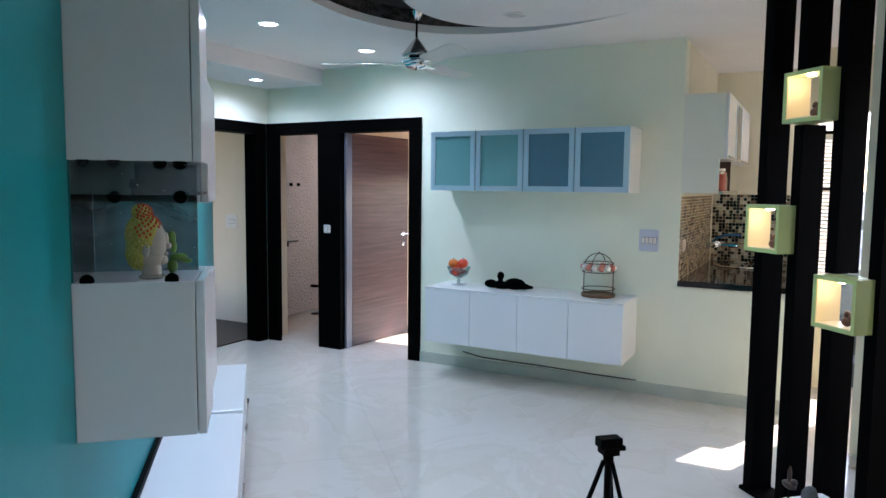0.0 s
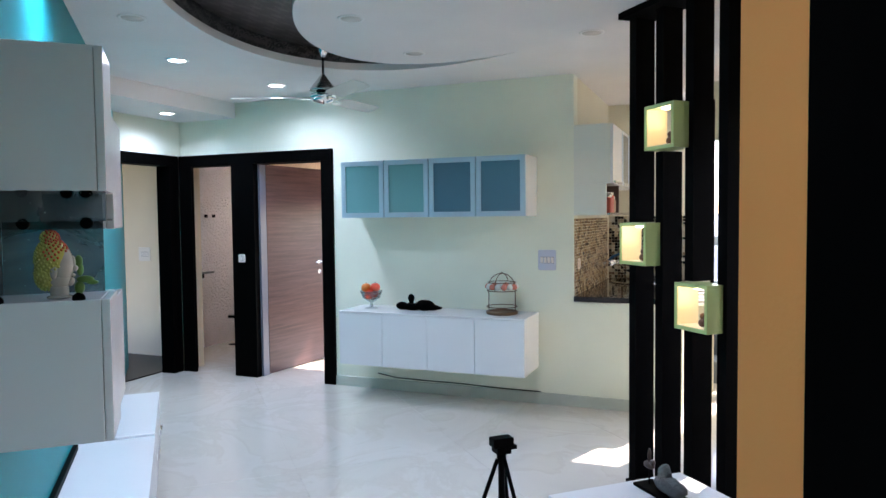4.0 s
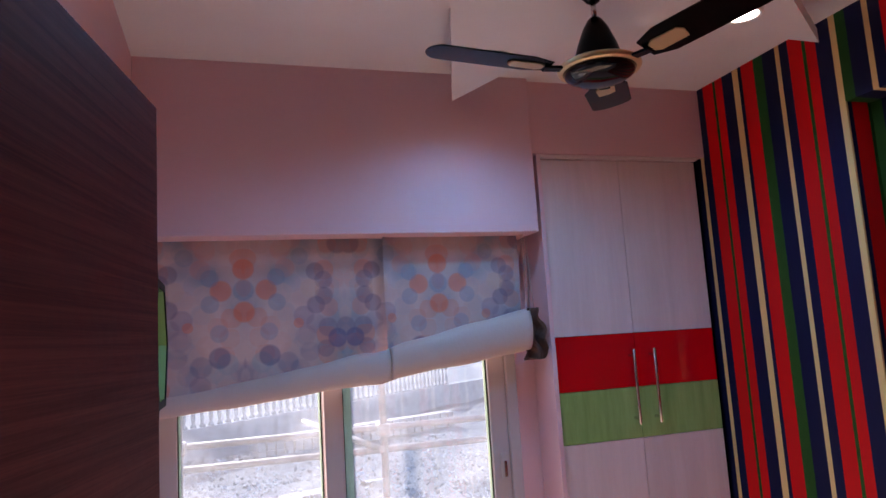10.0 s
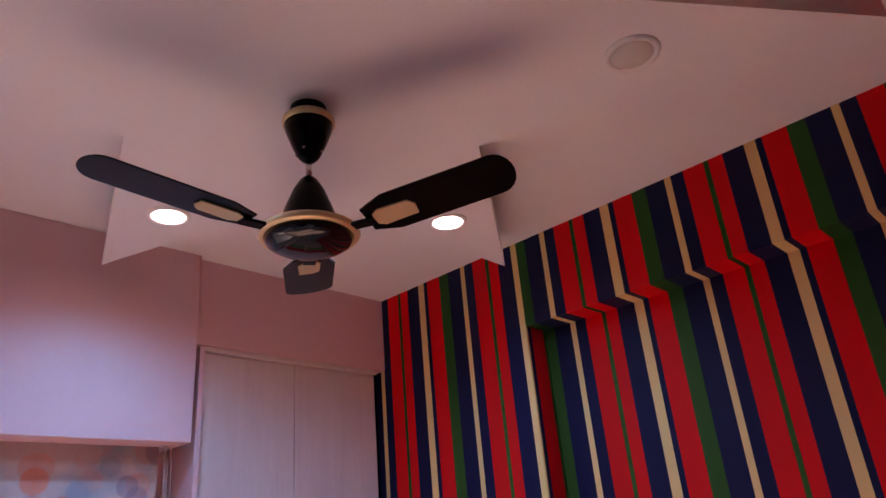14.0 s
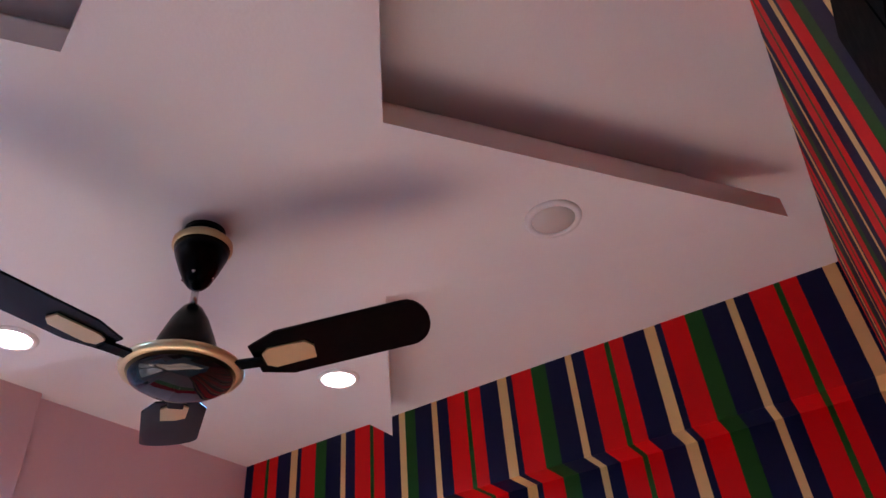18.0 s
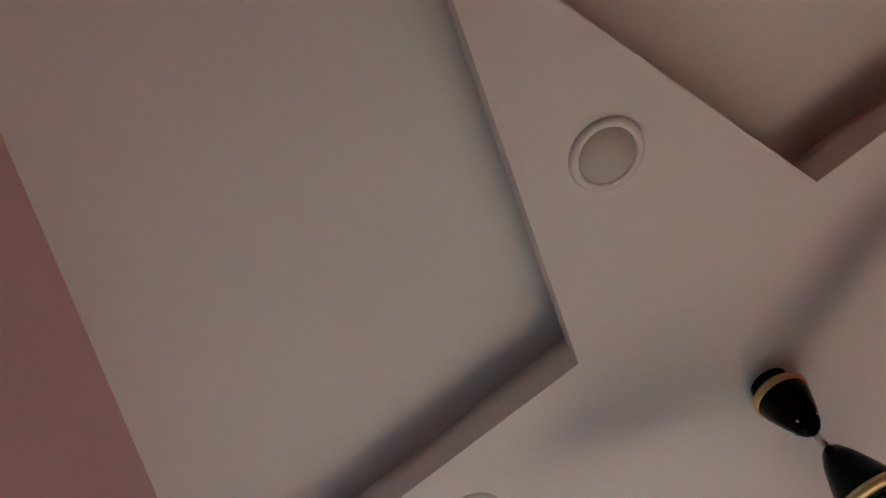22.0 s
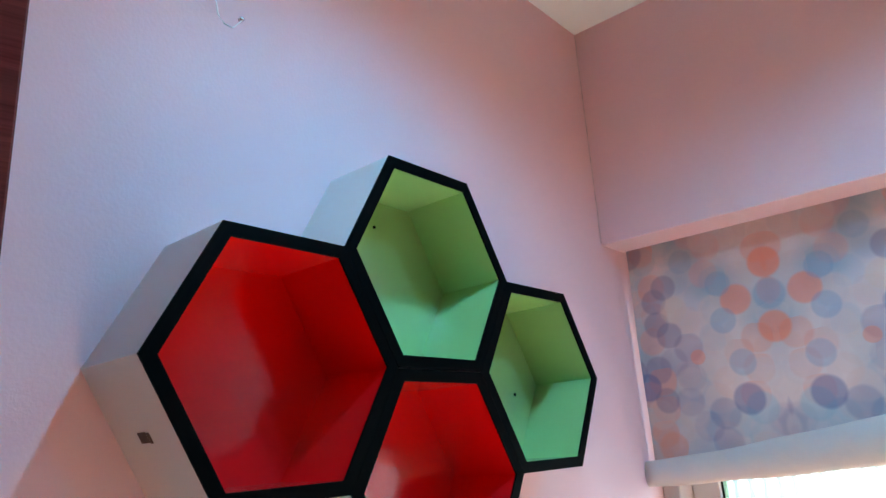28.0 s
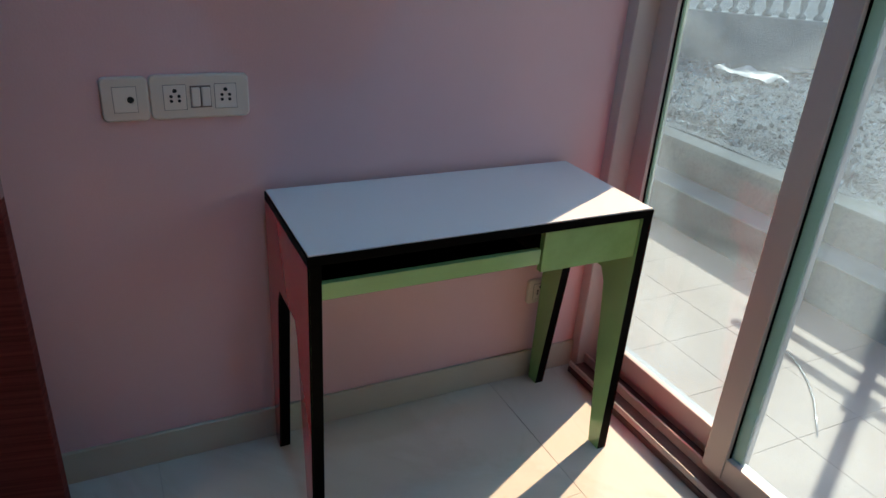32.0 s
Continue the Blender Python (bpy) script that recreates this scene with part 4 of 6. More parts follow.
def plan_sheet(shapes, z):
    """Filled flat sheet from closed outlines: the first is the edge, the others are holes."""
    cv = bpy.data.curves.new("sheet", "CURVE")
    cv.dimensions, cv.fill_mode = "2D", "BOTH"
    for pts in shapes:
        sp = cv.splines.new("POLY")
        sp.points.add(len(pts) - 1)
        for q, (x, y) in zip(sp.points, pts):
            q.co = (x, y, 0, 1)
        sp.use_cyclic_u = True
    ob = new("sheet", cv)
    dg = bpy.context.evaluated_depsgraph_get()
    me = bpy.data.meshes.new_from_object(ob.evaluated_get(dg))
    bpy.data.objects.remove(ob)
    bm = bmesh.new()
    bm.from_mesh(me)
    bmesh.ops.translate(bm, vec=(0, 0, z), verts=bm.verts[:])
    return bm


edge = [(-11, -4.6), (2.15, -4.6), (2.15, -0.258), (-0.166, -0.258), (-0.166, 2.44), (-2.9, 2.44)]
for a, b in ((-5.45, 1.6), (-5.45, -0.5), (-6.35, -0.5), (-6.35, -1.55), (-6.65, -1.55), (-6.65, -4.43), (-7.15, -4.43), (-7.15, -8.5)):
    p = HALL @ Vector((a, b, 0))
    edge.append((p.x, p.y))
bm = plan_sheet([edge, OUT], HCEIL)
structure("ceiling_hall", bm, M_CEIL, "white painted hall ceiling with a crescent recess", "ceiling")


def band(pts, z0, z1, inward):
    bm = bmesh.new()
    lo = [bm.verts.new((x, y, z0)) for x, y in pts]
    hi = [bm.verts.new((x, y, z1)) for x, y in pts]
    n = len(pts)
    for i in range(n):
        f = bm.faces.new((lo[i], lo[(i + 1) % n], hi[(i + 1) % n], hi[i]))
        f.smooth = True
    return bm


structure("ceiling_recess_edge", band(OUT, HCEIL, HCEIL + 0.05, True), M_CEIL, "white upstand round the crescent recess", "ceiling")
bm = bmesh.new()
tops = [bm.verts.new((x, y, HCEIL - 0.001)) for x, y in INN]
bm.faces.new(tops)
ups = [bm.verts.new((x, y, 2.70)) for x, y in INN]
for i in range(len(INN)):
    bm.faces.new((tops[i], tops[(i + 1) % len(INN)], ups[(i + 1) % len(INN)], ups[i]))
bmesh.ops.recalc_face_normals(bm, faces=bm.faces[:])
structure("ceiling_disc", bm, M_CEIL, "white oval ceiling panel beside the crescent recess", "ceiling")
M_DAMASK = material("black_damask_paper", (0.006, 0.006, 0.007), 0.35)
nt = M_DAMASK.node_tree
vor = node(nt, "ShaderNodeTexVoronoi", Scale=7.0, Randomness=0.0)
tcg = nt.nodes.new("ShaderNodeNewGeometry")
wv = node(nt, "ShaderNodeTexMagic", Scale=16.0, Distortion=2.2)
nt.links.new(tcg.outputs["Position"], vor.inputs["Vector"])
nt.links.new(tcg.outputs["Position"], wv.inputs["Vector"])
mlt = nt.nodes.new("ShaderNodeMath")
mlt.operation = "MULTIPLY"
nt.links.new(vor.outputs["Distance"], mlt.inputs[0])
nt.links.new(wv.outputs["Fac"], mlt.inputs[1])
rp = nt.nodes.new("ShaderNodeValToRGB")
rp.color_ramp.elements[0].position, rp.color_ramp.elements[1].position = 0.18, 0.30
rp.color_ramp.elements[0].color, rp.color_ramp.elements[1].color = (0.006, 0.005, 0.006, 1), (0.075, 0.066, 0.066, 1)
nt.links.new(mlt.outputs[0], rp.inputs[0])
nt.links.new(rp.outputs[0], nt.nodes["Principled BSDF"].inputs["Base Color"])
structure("ceiling_recess_side", band(OUT, HCEIL + 0.05, 2.70, True), M_DAMASK, "black papered upper side of the crescent recess", "ceiling")
structure("ceiling_recess_top", box(-5.6, -0.4, -1.7, 3.2, 2.70, 2.78), M_DAMASK, "black damask papered top of the crescent recess", "ceiling")
structure("soffit", hallbox(HD, -2.2, -5.224, -4.56, 2.42, HCEIL - 0.002), M_CEIL, "white lowered soffit in front of the doors", "ceiling")
# skirting of the hall
M_SKIRT2 = material("pale_green_marble_skirting", (0.50, 0.53, 0.46), 0.2, vary=0.2, scale=5)
structure("baseboard_hall", hallbox(HD, HD + 0.014, -3.515, -0.62, 0, 0.088, 0.002), M_SKIRT2, "pale marble skirting below the hall wall", "skirting")
structure("baseboard_turquoise", box(-6.5, 1.9, -1.2995, -1.288, 0, 0.1, 0.002, 1), M_SKIRT2, "pale marble skirting below the turquoise wall", "skirting")

# doors in the hall corner
doors = thing("door_2", "black-stained timber frames round three doorways in the hall corner", "door frame", HALL, kind="structure")
for y0, y1, deep in ((-3.63, -3.515, 0.16), (-4.606, -4.351, 0.16), (-5.224, -5.080, 0.012)):
    part("jamb", box(HD - deep, HD + 0.025, y0, y1, 0, 1.99, 0.002, 1), M_BLACK, doors)
part("jamb_lining", box(HD - 0.16, HD - 0.0125, -5.224, -5.205, 0, 1.99, 0.002, 1), M_BLACK, doors)
part("head", box(HD - 0.16, HD + 0.025, -5.224, -3.515, 1.99, 2.092, 0.002, 1), M_BLACK, doors)
# Black glossy lining: the sheen of grazing light is put into its grey.
part("jamb_lining", box(HD - 0.158, HD - 0.04, -4.350, -4.328, 0, 1.985), material("black_jamb_sheen", (0.13, 0.145, 0.185), 0.3, vary=0.1), doors, "black jamb lining with its grazing sheen put into the colour")
part("jamb", box(-4.462, -4.335, -5.38, -5.2245, 0, 1.99, 0.002, 1), M_BLACK, doors)
part("head", box(-4.462, -2.95, -5.38, -5.2245, 1.99, 2.092, 0.002, 1), M_BLACK, doors)
bm = bmesh.new()
hall_block(bm, -4.64, -2.9, -5.375, -5.225, 2.092, 2.56)
structure("wall_corner", bm, M_CREAMWALL, "pale cream wall above the corner doorway", "wall")
plate("hall_switch", 0.075, 0.075, HALL @ Matrix.Translation((HD + 0.025, -4.497, 1.115)) @ Matrix.Rotation(radians(90), 4, "Z"), "white single switch on the black door frame", ((0.0, "rocker"),))
plate("hall_switch_plate", 0.14, 0.16, HALL @ Matrix.Translation((HD, -1.605, 1.137)) @ Matrix.Rotation(radians(90), 4, "Z"), "white square switch plate beside the kitchen opening",
      ((-0.04, "rocker"), (-0.012, "rocker"), (0.016, "rocker"), (0.044, "rocker")), material("grey_switch_plastic", (0.56, 0.58, 0.66), 0.35, vary=0.02))
M_DOORHALL = wood("grey_brown_door_veneer", (0.052, 0.025, 0.023), (0.135, 0.070, 0.064), 0.3, axis=2, stretch=24, scale=4.6)
LM = HALL @ Matrix.Translation((HD - 0.13, -4.325, 0)) @ Matrix.Rotation(radians(173.8), 4, "Z")
lf = thing("room_door", "open flush door in grey-brown horizontal veneer with a chrome lever", "door", LM)
part("leaf_panel", box(0, 0.845, 0.0, 0.035, 0.008, 1.990, 0.002, 1), M_DOORHALL, lf)
for z in (1.03, 0.93):
    part("handle_rose", moved(lathe([(0.024, 0), (0.024, 0.006), (0.012, 0.010)], 20), Matrix.Translation((0.768, 0.0, z)) @ Matrix.Rotation(radians(90), 4, "X")), M_CHROME, lf)
part("lever", box(0.655, 0.778, -0.055, -0.04, 1.022, 1.038, 0.004), M_CHROME, lf)

# rooms behind those doors
M_BATH = material("embossed_lilac_wall_tile", (0.80, 0.75, 0.77), 0.22, vary=0.08, scale=6, bump=1.0, fine=42)
for nd in M_BATH.node_tree.nodes:
    if nd.bl_idname == "ShaderNodeBump":
        nd.inputs["Distance"].default_value = 0.03
M_ROOM = material("off_white_room_paint", (0.74, 0.60, 0.43), 0.55)
bm = bmesh.new()
hall_block(bm, -7.0, -5.021, -6.0, -5.90, 0, 2.56)
structure("wall_bath", bm, M_BATH, "embossed pale lilac tiled bathroom wall", "wall")
bm = bmesh.new()
hall_block(bm, -7.0, HD - 0.16, -4.46, -4.40, 0, 2.56)
structure("wall_between", bm, M_ROOM, "off-white partition between bathroom and bedroom", "wall")
bm = bmesh.new()
hall_block(bm, -7.15, -7.0, -6.0, -5.84, 0, 2.56)
hall_block(bm, -7.15, -7.0, -5.84, -4.80, 0, 1.05)
hall_block(bm, -7.15, -7.0, -5.84, -4.80, 2.15, 2.56)
hall_block(bm, -7.15, -7.0, -4.80, -4.46, 0, 2.56)
hall_block(bm, -6.65, -6.5, -4.40, -3.78, 0, 2.56)
hall_block(bm, -6.65, -6.5, -3.78, -2.2, 1.65, 2.56)
hall_block(bm, -6.65, -6.5, -2.2, -1.551, 0, 2.56)
structure("wall_rear", bm, material("dusky_pink_room_paint", (0.50, 0.33, 0.30), 0.55), "dusky pink rear wall with window openings", "wall")
bm = bmesh.new()
hall_block(bm, -5.02, -4.92, -8.2, -5.52, 0, 2.56)
hall_block(bm, -4.919, -4.65, -5.60, -5.521, 0, 2.56)
hall_block(bm, -4.75, -4.65, -5.52, -5.225, 0, 2.56)
hall_block(bm, -5.02, -3.0, -8.3, -8.2, 0, 2.56)
hall_block(bm, -3.0, -2.9, -8.1, -5.7, 0, 0.4)
hall_block(bm, -3.0, -2.9, -8.1, -5.7, 2.3, 2.56)
hall_block(bm, -3.0, -2.9, -5.7, -5.38, 0, 2.56)
structure("wall_side_room", bm, M_ROOM, "off-white wall of the side room", "wall")
structure("side_room_floor", hallbox(-4.919, -3.0, -8.2, -5.39, 0.002, 0.012), wood("dark_brown_floor_board", (0.012, 0.007, 0.006), (0.03, 0.018, 0.015), 0.4), "dark brown floor of the side room", "floor")
plate("side_room_switch", 0.16, 0.15, HALL @ Matrix.Translation((-4.92, -6.146, 1.113)) @ Matrix.Rotation(radians(90), 4, "Z"), "white switch plate on the side room wall",
      ((-0.04, "rocker"), (-0.012, "rocker"), (0.016, "rocker"), (0.044, "rocker")))
dr_ = thing("floor_drain", "dark round floor drain in the bathroom", "drain", HALL @ Matrix.Translation((-5.80, -5.70, 0)))
part("grate", lathe([(0.06, 0.0), (0.06, 0.006), (0.045, 0.008)], 24), M_EDGE, dr_)
for k in range(2):
    q = thing("bath_fitting", "small black wall fitting on the bathroom tiles", "bath fitting", HALL @ Matrix.Translation((-5.60 - 0.13 * k, -5.90, 1.52)))
    part("knob", box(-0.018, 0.018, 0.0, 0.02, -0.018, 0.018, 0.004), M_EDGE, q)
q = thing("bath_shelf", "grey corner shelf on the bathroom wall", "shelf", HALL @ Matrix.Translation((-5.40, -5.90, 0.82)))
part("board", box(-0.12, 0.24, 0.0, 0.18, 0.05, 0.072, 0.003), material("grey_stone_shelf", (0.16, 0.17, 0.18), 0.3), q)
part("bracket", prism([(-0.10, 0.0), (0.20, 0.0), (0.10, 0.12), (-0.02, 0.12)], 0.0, 0.0495), M_EDGE, q)
q = thing("bath_tap", "small dark bath tap low on the tiled wall", "tap", HALL @ Matrix.Translation((-5.968, -5.90, 0.30)))
part("spout", box(-0.02, 0.02, 0.0, 0.10, -0.015, 0.015, 0.005), M_EDGE, q)

# ---- kitchen seen past the hall wall ----
M_CREAMK = material("cream_kitchen_paint", (0.70, 0.66, 0.50), 0.5)
bm = bmesh.new()
hall_block(bm, -6.2, HD - 0.151, -1.55, -1.396, 0, 2.56)
hall_block(bm, -6.35, -6.2, -1.55, -0.5, 0, 2.56)
structure("wall_kitchen", bm, M_CREAMK, "cream painted kitchen walls", "wall")
ct = thing("kitchen_counter", "black polished granite counter with a steel sink", "counter", HALL)
M_GRANITE = material("black_granite", (0.012, 0.010, 0.010), 0.08, vary=0.3, scale=60)
part("worktop", box(-6.199, HD + 0.02, -1.394, -0.62, 0.82, 0.86, 0.004), M_GRANITE, ct)
part("sink", moved(lathe([(0.19, 0.8602), (0.188, 0.872), (0.165, 0.874), (0.155, 0.8605)], 36), Matrix.Translation((-5.83, -1.08, 0)) @ Matrix.Diagonal((1.55, 1.25, 1, 1))), M_CHROME, ct, "steel sink rim")
tp = thing("kitchen_tap", "chrome wall tap with a blue hose over the sink", "tap", HALL @ Matrix.Translation((-5.80, -1.3865, 1.035)))
part("body", box(-0.09, 0.09, 0.004, 0.06, -0.02, 0.02, 0.008), M_CHROME, tp)
part("spout", box(-0.015, 0.015, 0.05, 0.26, -0.012, 0.012, 0.006), M_CHROME, tp)
for k in (-0.08, 0.08):
    part("valve", moved(lathe([(0.022, -0.01), (0.028, 0.0), (0.022, 0.05), (0.01, 0.055)], 16), Matrix.Translation((k, 0.06, 0)) @ Matrix.Rotation(radians(-90), 4, "X")), M_CHROME, tp)
part("hose", wire([(0.03, 0.06, 0.02), (0.03, 0.09, 0.055), (0.03, 0.15, 0.082), (0.03, 0.22, 0.090), (0.04, 0.29, 0.086)], 0.012, seg=8), material("blue_hose_rubber", (0.02, 0.12, 0.28), 0.4), tp, "blue hose")
wc = thing("kitchen_cabinet", "white kitchen wall cabinet with steel-edged doors over an open niche", "cabinet", HALL)
part("carcass", box(-6.1, HD + 0.002, -1.394, -1.12, 1.72, 2.17, 0.002), M_WHITE, wc)
M_KPANEL = material("pale_green_laminate", (0.73, 0.75, 0.66), 0.3, vary=0.03)
part("end_panel", box(HD - 0.02, HD + 0.004, -1.394, -1.15, 1.483, 1.7195, 0.001), M_KPANEL, wc)
part("upper_end_panel", box(HD + 0.0025, HD + 0.005, -1.394, -1.121, 1.7205, 2.17, 0.0005), M_KPANEL, wc)
part("niche_divider", box(-5.02, -5.0, -1.394, -1.13, 1.501, 1.7195, 0.001), wood("brown_niche_board", (0.04, 0.018, 0.012), (0.10, 0.05, 0.035), 0.4), wc, "brown niche divider")
M_KGLASS = material("blue_grey_door_glass", (0.13, 0.17, 0.22), 0.12, vary=0.05)
for k, (x1_, x0_) in enumerate(((HD, -4.985), (-4.988, -5.39), (-5.393, -6.1))):
    d = part("door", box(x0_, x1_, -1.119, -1.10, 1.722, 2.168, 0.001), M_WHITE, wc)
    if k == 1:
        part("glass", box(x0_ + 0.03, x1_ - 0.03, -1.0998, -1.097, 1.75, 2.14), M_KGLASS, d, "blue-grey glass panel")
        for a in (x0_, x1_ - 0.03):
            part("edge_profile", box(a, a + 0.029, -1.0998, -1.094, 1.724, 2.166, 0.001), M_ALU, d, "satin aluminium edge profile")
    part("pull", box(x0_ + 0.07, x1_ - 0.03, -1.0995, -1.085, 1.728, 1.745, 0.002), M_METAL, d)
part("niche_shelf", box(-5.6, HD - 0.022, -1.394, -1.125, 1.483, 1.50), M_METAL, wc)
for i, (c, hgt) in enumerate((((0.45, 0.08, 0.05), 0.11), ((0.5, 0.12, 0.06), 0.13), ((0.35, 0.2, 0.1), 0.10))):
    q = thing("spice_jar", "small glass jar of red spice in the kitchen niche", "jar", HALL @ Matrix.Translation((HD - 0.20 - 0.09 * i, -1.168, 1.5002)), group="spice jars")
    part("jar_body", lathe([(0.03, 0), (0.034, 0.01), (0.034, hgt), (0.024, hgt + 0.01)], 18), material("red_spice", c, 0.4), q)
    part("lid", lathe([(0.03, hgt + 0.0105), (0.03, hgt + 0.03), (0.024, hgt + 0.033)], 18), M_METAL, q)

# ---- cabinets on the hall wall ----
M_FROST = material("frosted_teal_glass", (0.16, 0.36, 0.36), 0.22, vary=0.05, scale=4)
M_FROST2 = material("frosted_blue_grey_glass", (0.085, 0.175, 0.235), 0.22, vary=0.05, scale=4)
up = thing("wall_cabinet", "white wall cabinet with frosted glass doors in aluminium frames", "cabinet", HALL)
part("carcass", box(HD, -4.171, -3.241, -1.683, 1.481, 1.938, 0.0015), M_WHITE, up)
w = (3.241 - 1.683) / 4
for i in range(4):
    y0, y1 = -3.241 + i * w + 0.004, -3.241 + (i + 1) * w - 0.004
    bm = bmesh.new()
    f = 0.038
    for a, b, c, d in ((y0, y1, 1.483, 1.483 + f), (y0, y1, 1.936 - f, 1.936), (y0, y0 + f, 1.483 + f, 1.936 - f), (y1 - f, y1, 1.483 + f, 1.936 - f)):
        block(bm, -4.170, -4.150, a, b, c, d)
    dd = part("door", bm, M_ALU, up, "aluminium framed door")
    part("pane", box(-4.163, -4.157, y0 + f, y1 - f, 1.483 + f, 1.936 - f), M_FROST if i < 2 else M_FROST2, dd, "frosted teal glass pane" if i < 2 else "frosted blue-grey glass pane")
sb = thing("sideboard", "white wall-hung sideboard with four plain doors", "sideboard", HALL)
part("carcass", box(HD, -4.091, -3.235, -1.675, 0.292, 0.712, 0.0015), M_WHITE, sb)
part("top_board", box(HD, -4.068, -3.237, -1.673, 0.7125, 0.7255, 0.0015), M_WHITE, sb)
for i in range(4):
    w = (3.235 - 1.675) / 4
    part("door", box(-4.090, -4.070, -3.235 + i * w + 0.0015, -3.235 + (i + 1) * w - 0.0015, 0.292, 0.710, 0.0012), M_WHITE, sb)

SBT = 0.7257
# glass bowl with fruit
bowl = thing("fruit_bowl", "footed glass bowl of red apples and an orange on the sideboard", "bowl", HALL @ Matrix.Translation((-4.29, -3.05, SBT)))
part("bowl_glass", lathe([(0.052, 0.0), (0.054, 0.004), (0.014, 0.012), (0.010, 0.05), (0.03, 0.060), (0.072, 0.088), (0.095, 0.148), (0.092, 0.149), (0.069, 0.092), (0.02, 0.068)], 32, cap=False), clear("bowl_glass", (0.9, 0.95, 0.95), 0.02, 0.8, 0.08), bowl)
M_APPLE = material("red_apple_skin", (0.88, 0.09, 0.04), 0.3, vary=0.25, scale=30)
M_ORANGEF = material("orange_fruit_skin", (0.72, 0.20, 0.03), 0.4, vary=0.2, scale=30, bump=0.2)


def ball(r, squash=0.92, dent=0.12, seg=20):
    pts = []
    for k in range(11):
        a = math.pi * k / 10
        rr = r * math.sin(a)
        pts.append((max(rr, 0.002), -r * squash * math.cos(a) - (dent * r * math.exp(-(rr / (0.25 * r)) ** 2) if k > 5 else 0)))
    return lathe(pts, seg)


for i, (dx, dy, dz, mm) in enumerate(((0.012, -0.042, 0.172, M_ORANGEF), (0.012, 0.043, 0.178, M_APPLE), (-0.035, 0.0, 0.120, M_APPLE), (0.04, 0.0, 0.115, M_APPLE))):
    fr = thing("apple" if mm is M_APPLE else "orange", "shiny red apple in the glass bowl" if mm is M_APPLE else "orange in the glass bowl", "fruit", HALL @ Matrix.Translation((-4.29 + dx, -3.05 + dy, SBT + dz)), group="fruit in the bowl")
    part("flesh", ball(0.042), mm, fr)
    part("stalk", moved(lathe([(0.002, 0.024), (0.0025, 0.045)], 6), Matrix.Identity(4)), M_BLACK, fr)


# reclining black figure, one plain shape
def blobs(specs):
    """One body out of several swollen balls."""
    bm = bmesh.new()
    for x, y, z, rx, ry, rz in specs:
        g = bmesh.ops.create_uvsphere(bm, u_segments=18, v_segments=12, radius=1.0)
        bmesh.ops.transform(bm, matrix=Matrix.Translation((x, y, z)) @ Matrix.Diagonal((rx, ry, rz, 1)), verts=g["verts"])
    for f in bm.faces:
        f.smooth = True
    return bm


fig = part("reclining_figurine", blobs(((0, -0.13, 0.035, 0.04, 0.055, 0.032), (0, -0.04, 0.030, 0.05, 0.10, 0.03), (0, 0.07, 0.045, 0.05, 0.085, 0.045), (0, 0.135, 0.03, 0.035, 0.06, 0.025), (0, -0.05, 0.10, 0.024, 0.028, 0.034), (0, -0.05, 0.065, 0.018, 0.02, 0.03), (0, 0.19, 0.028, 0.02, 0.03, 0.014))), material("matt_black_resin", (0.001, 0.001, 0.001), 0.7, spec=0.01))
fig.matrix_world = HALL @ Matrix.Translation((-4.28, -2.63, SBT))
tagged(fig, "matt black reclining figurine on the sideboard", "figurine")


# wire cage stand
M_CAGE = material("antique_bronze_wire", (0.16, 0.09, 0.05), 0.45, metal=0.7, vary=0.3, scale=40)
cage = thing("cage_lantern", "arched bronze wire cage stand with a jewelled band", "lantern", HALL @ Matrix.Translation((-4.31, -1.92, SBT)))
part("base_tray", lathe([(0.118, 0.0), (0.122, 0.004), (0.122, 0.022), (0.112, 0.024), (0.10, 0.012)], 32), M_CAGE, cage)
for k in range(4):
    a = radians(80 + 90 * k)
    c, s = math.cos(a), math.sin(a)
    rib = [(0.115 * c, 0.115 * s, 0.182 if k % 2 else 0.022), (0.115 * c, 0.115 * s, 0.205)] + [(0.115 * c * math.cos(radians(b)), 0.115 * s * math.cos(radians(b)), 0.205 + 0.11 * math.sin(radians(b))) for b in range(10, 91, 16)]
    part("rib", wire(rib, 0.0035), M_CAGE, cage)
for z, hr_ in ((0.058, 0.118), (0.182, 0.115), (0.246, 0.107)):
    part("hoop", wire([(hr_ * math.cos(2 * math.pi * k / 24), hr_ * math.sin(2 * math.pi * k / 24), z) for k in range(24)], 0.0035, True), M_CAGE, cage)
M_JEWEL = material("rose_glass_bead", (0.65, 0.22, 0.16), 0.1, vary=0.3, scale=60)
M_JEWEL2 = material("clear_glass_bead", (0.7, 0.68, 0.62), 0.1, vary=0.2, scale=60)
for k in range(14):
    a = 2 * math.pi * k / 14
    part("bead", moved(ball(0.023, 1.0, 0.0, 12), Matrix.Translation((0.108 * math.cos(a), 0.108 * math.sin(a), 0.213))), M_JEWEL if k % 2 else M_JEWEL2, cage)
part("top_knob", moved(ball(0.008, 1.0, 0.0, 12), Matrix.Translation((0, 0, 0.318))), M_CAGE, cage)

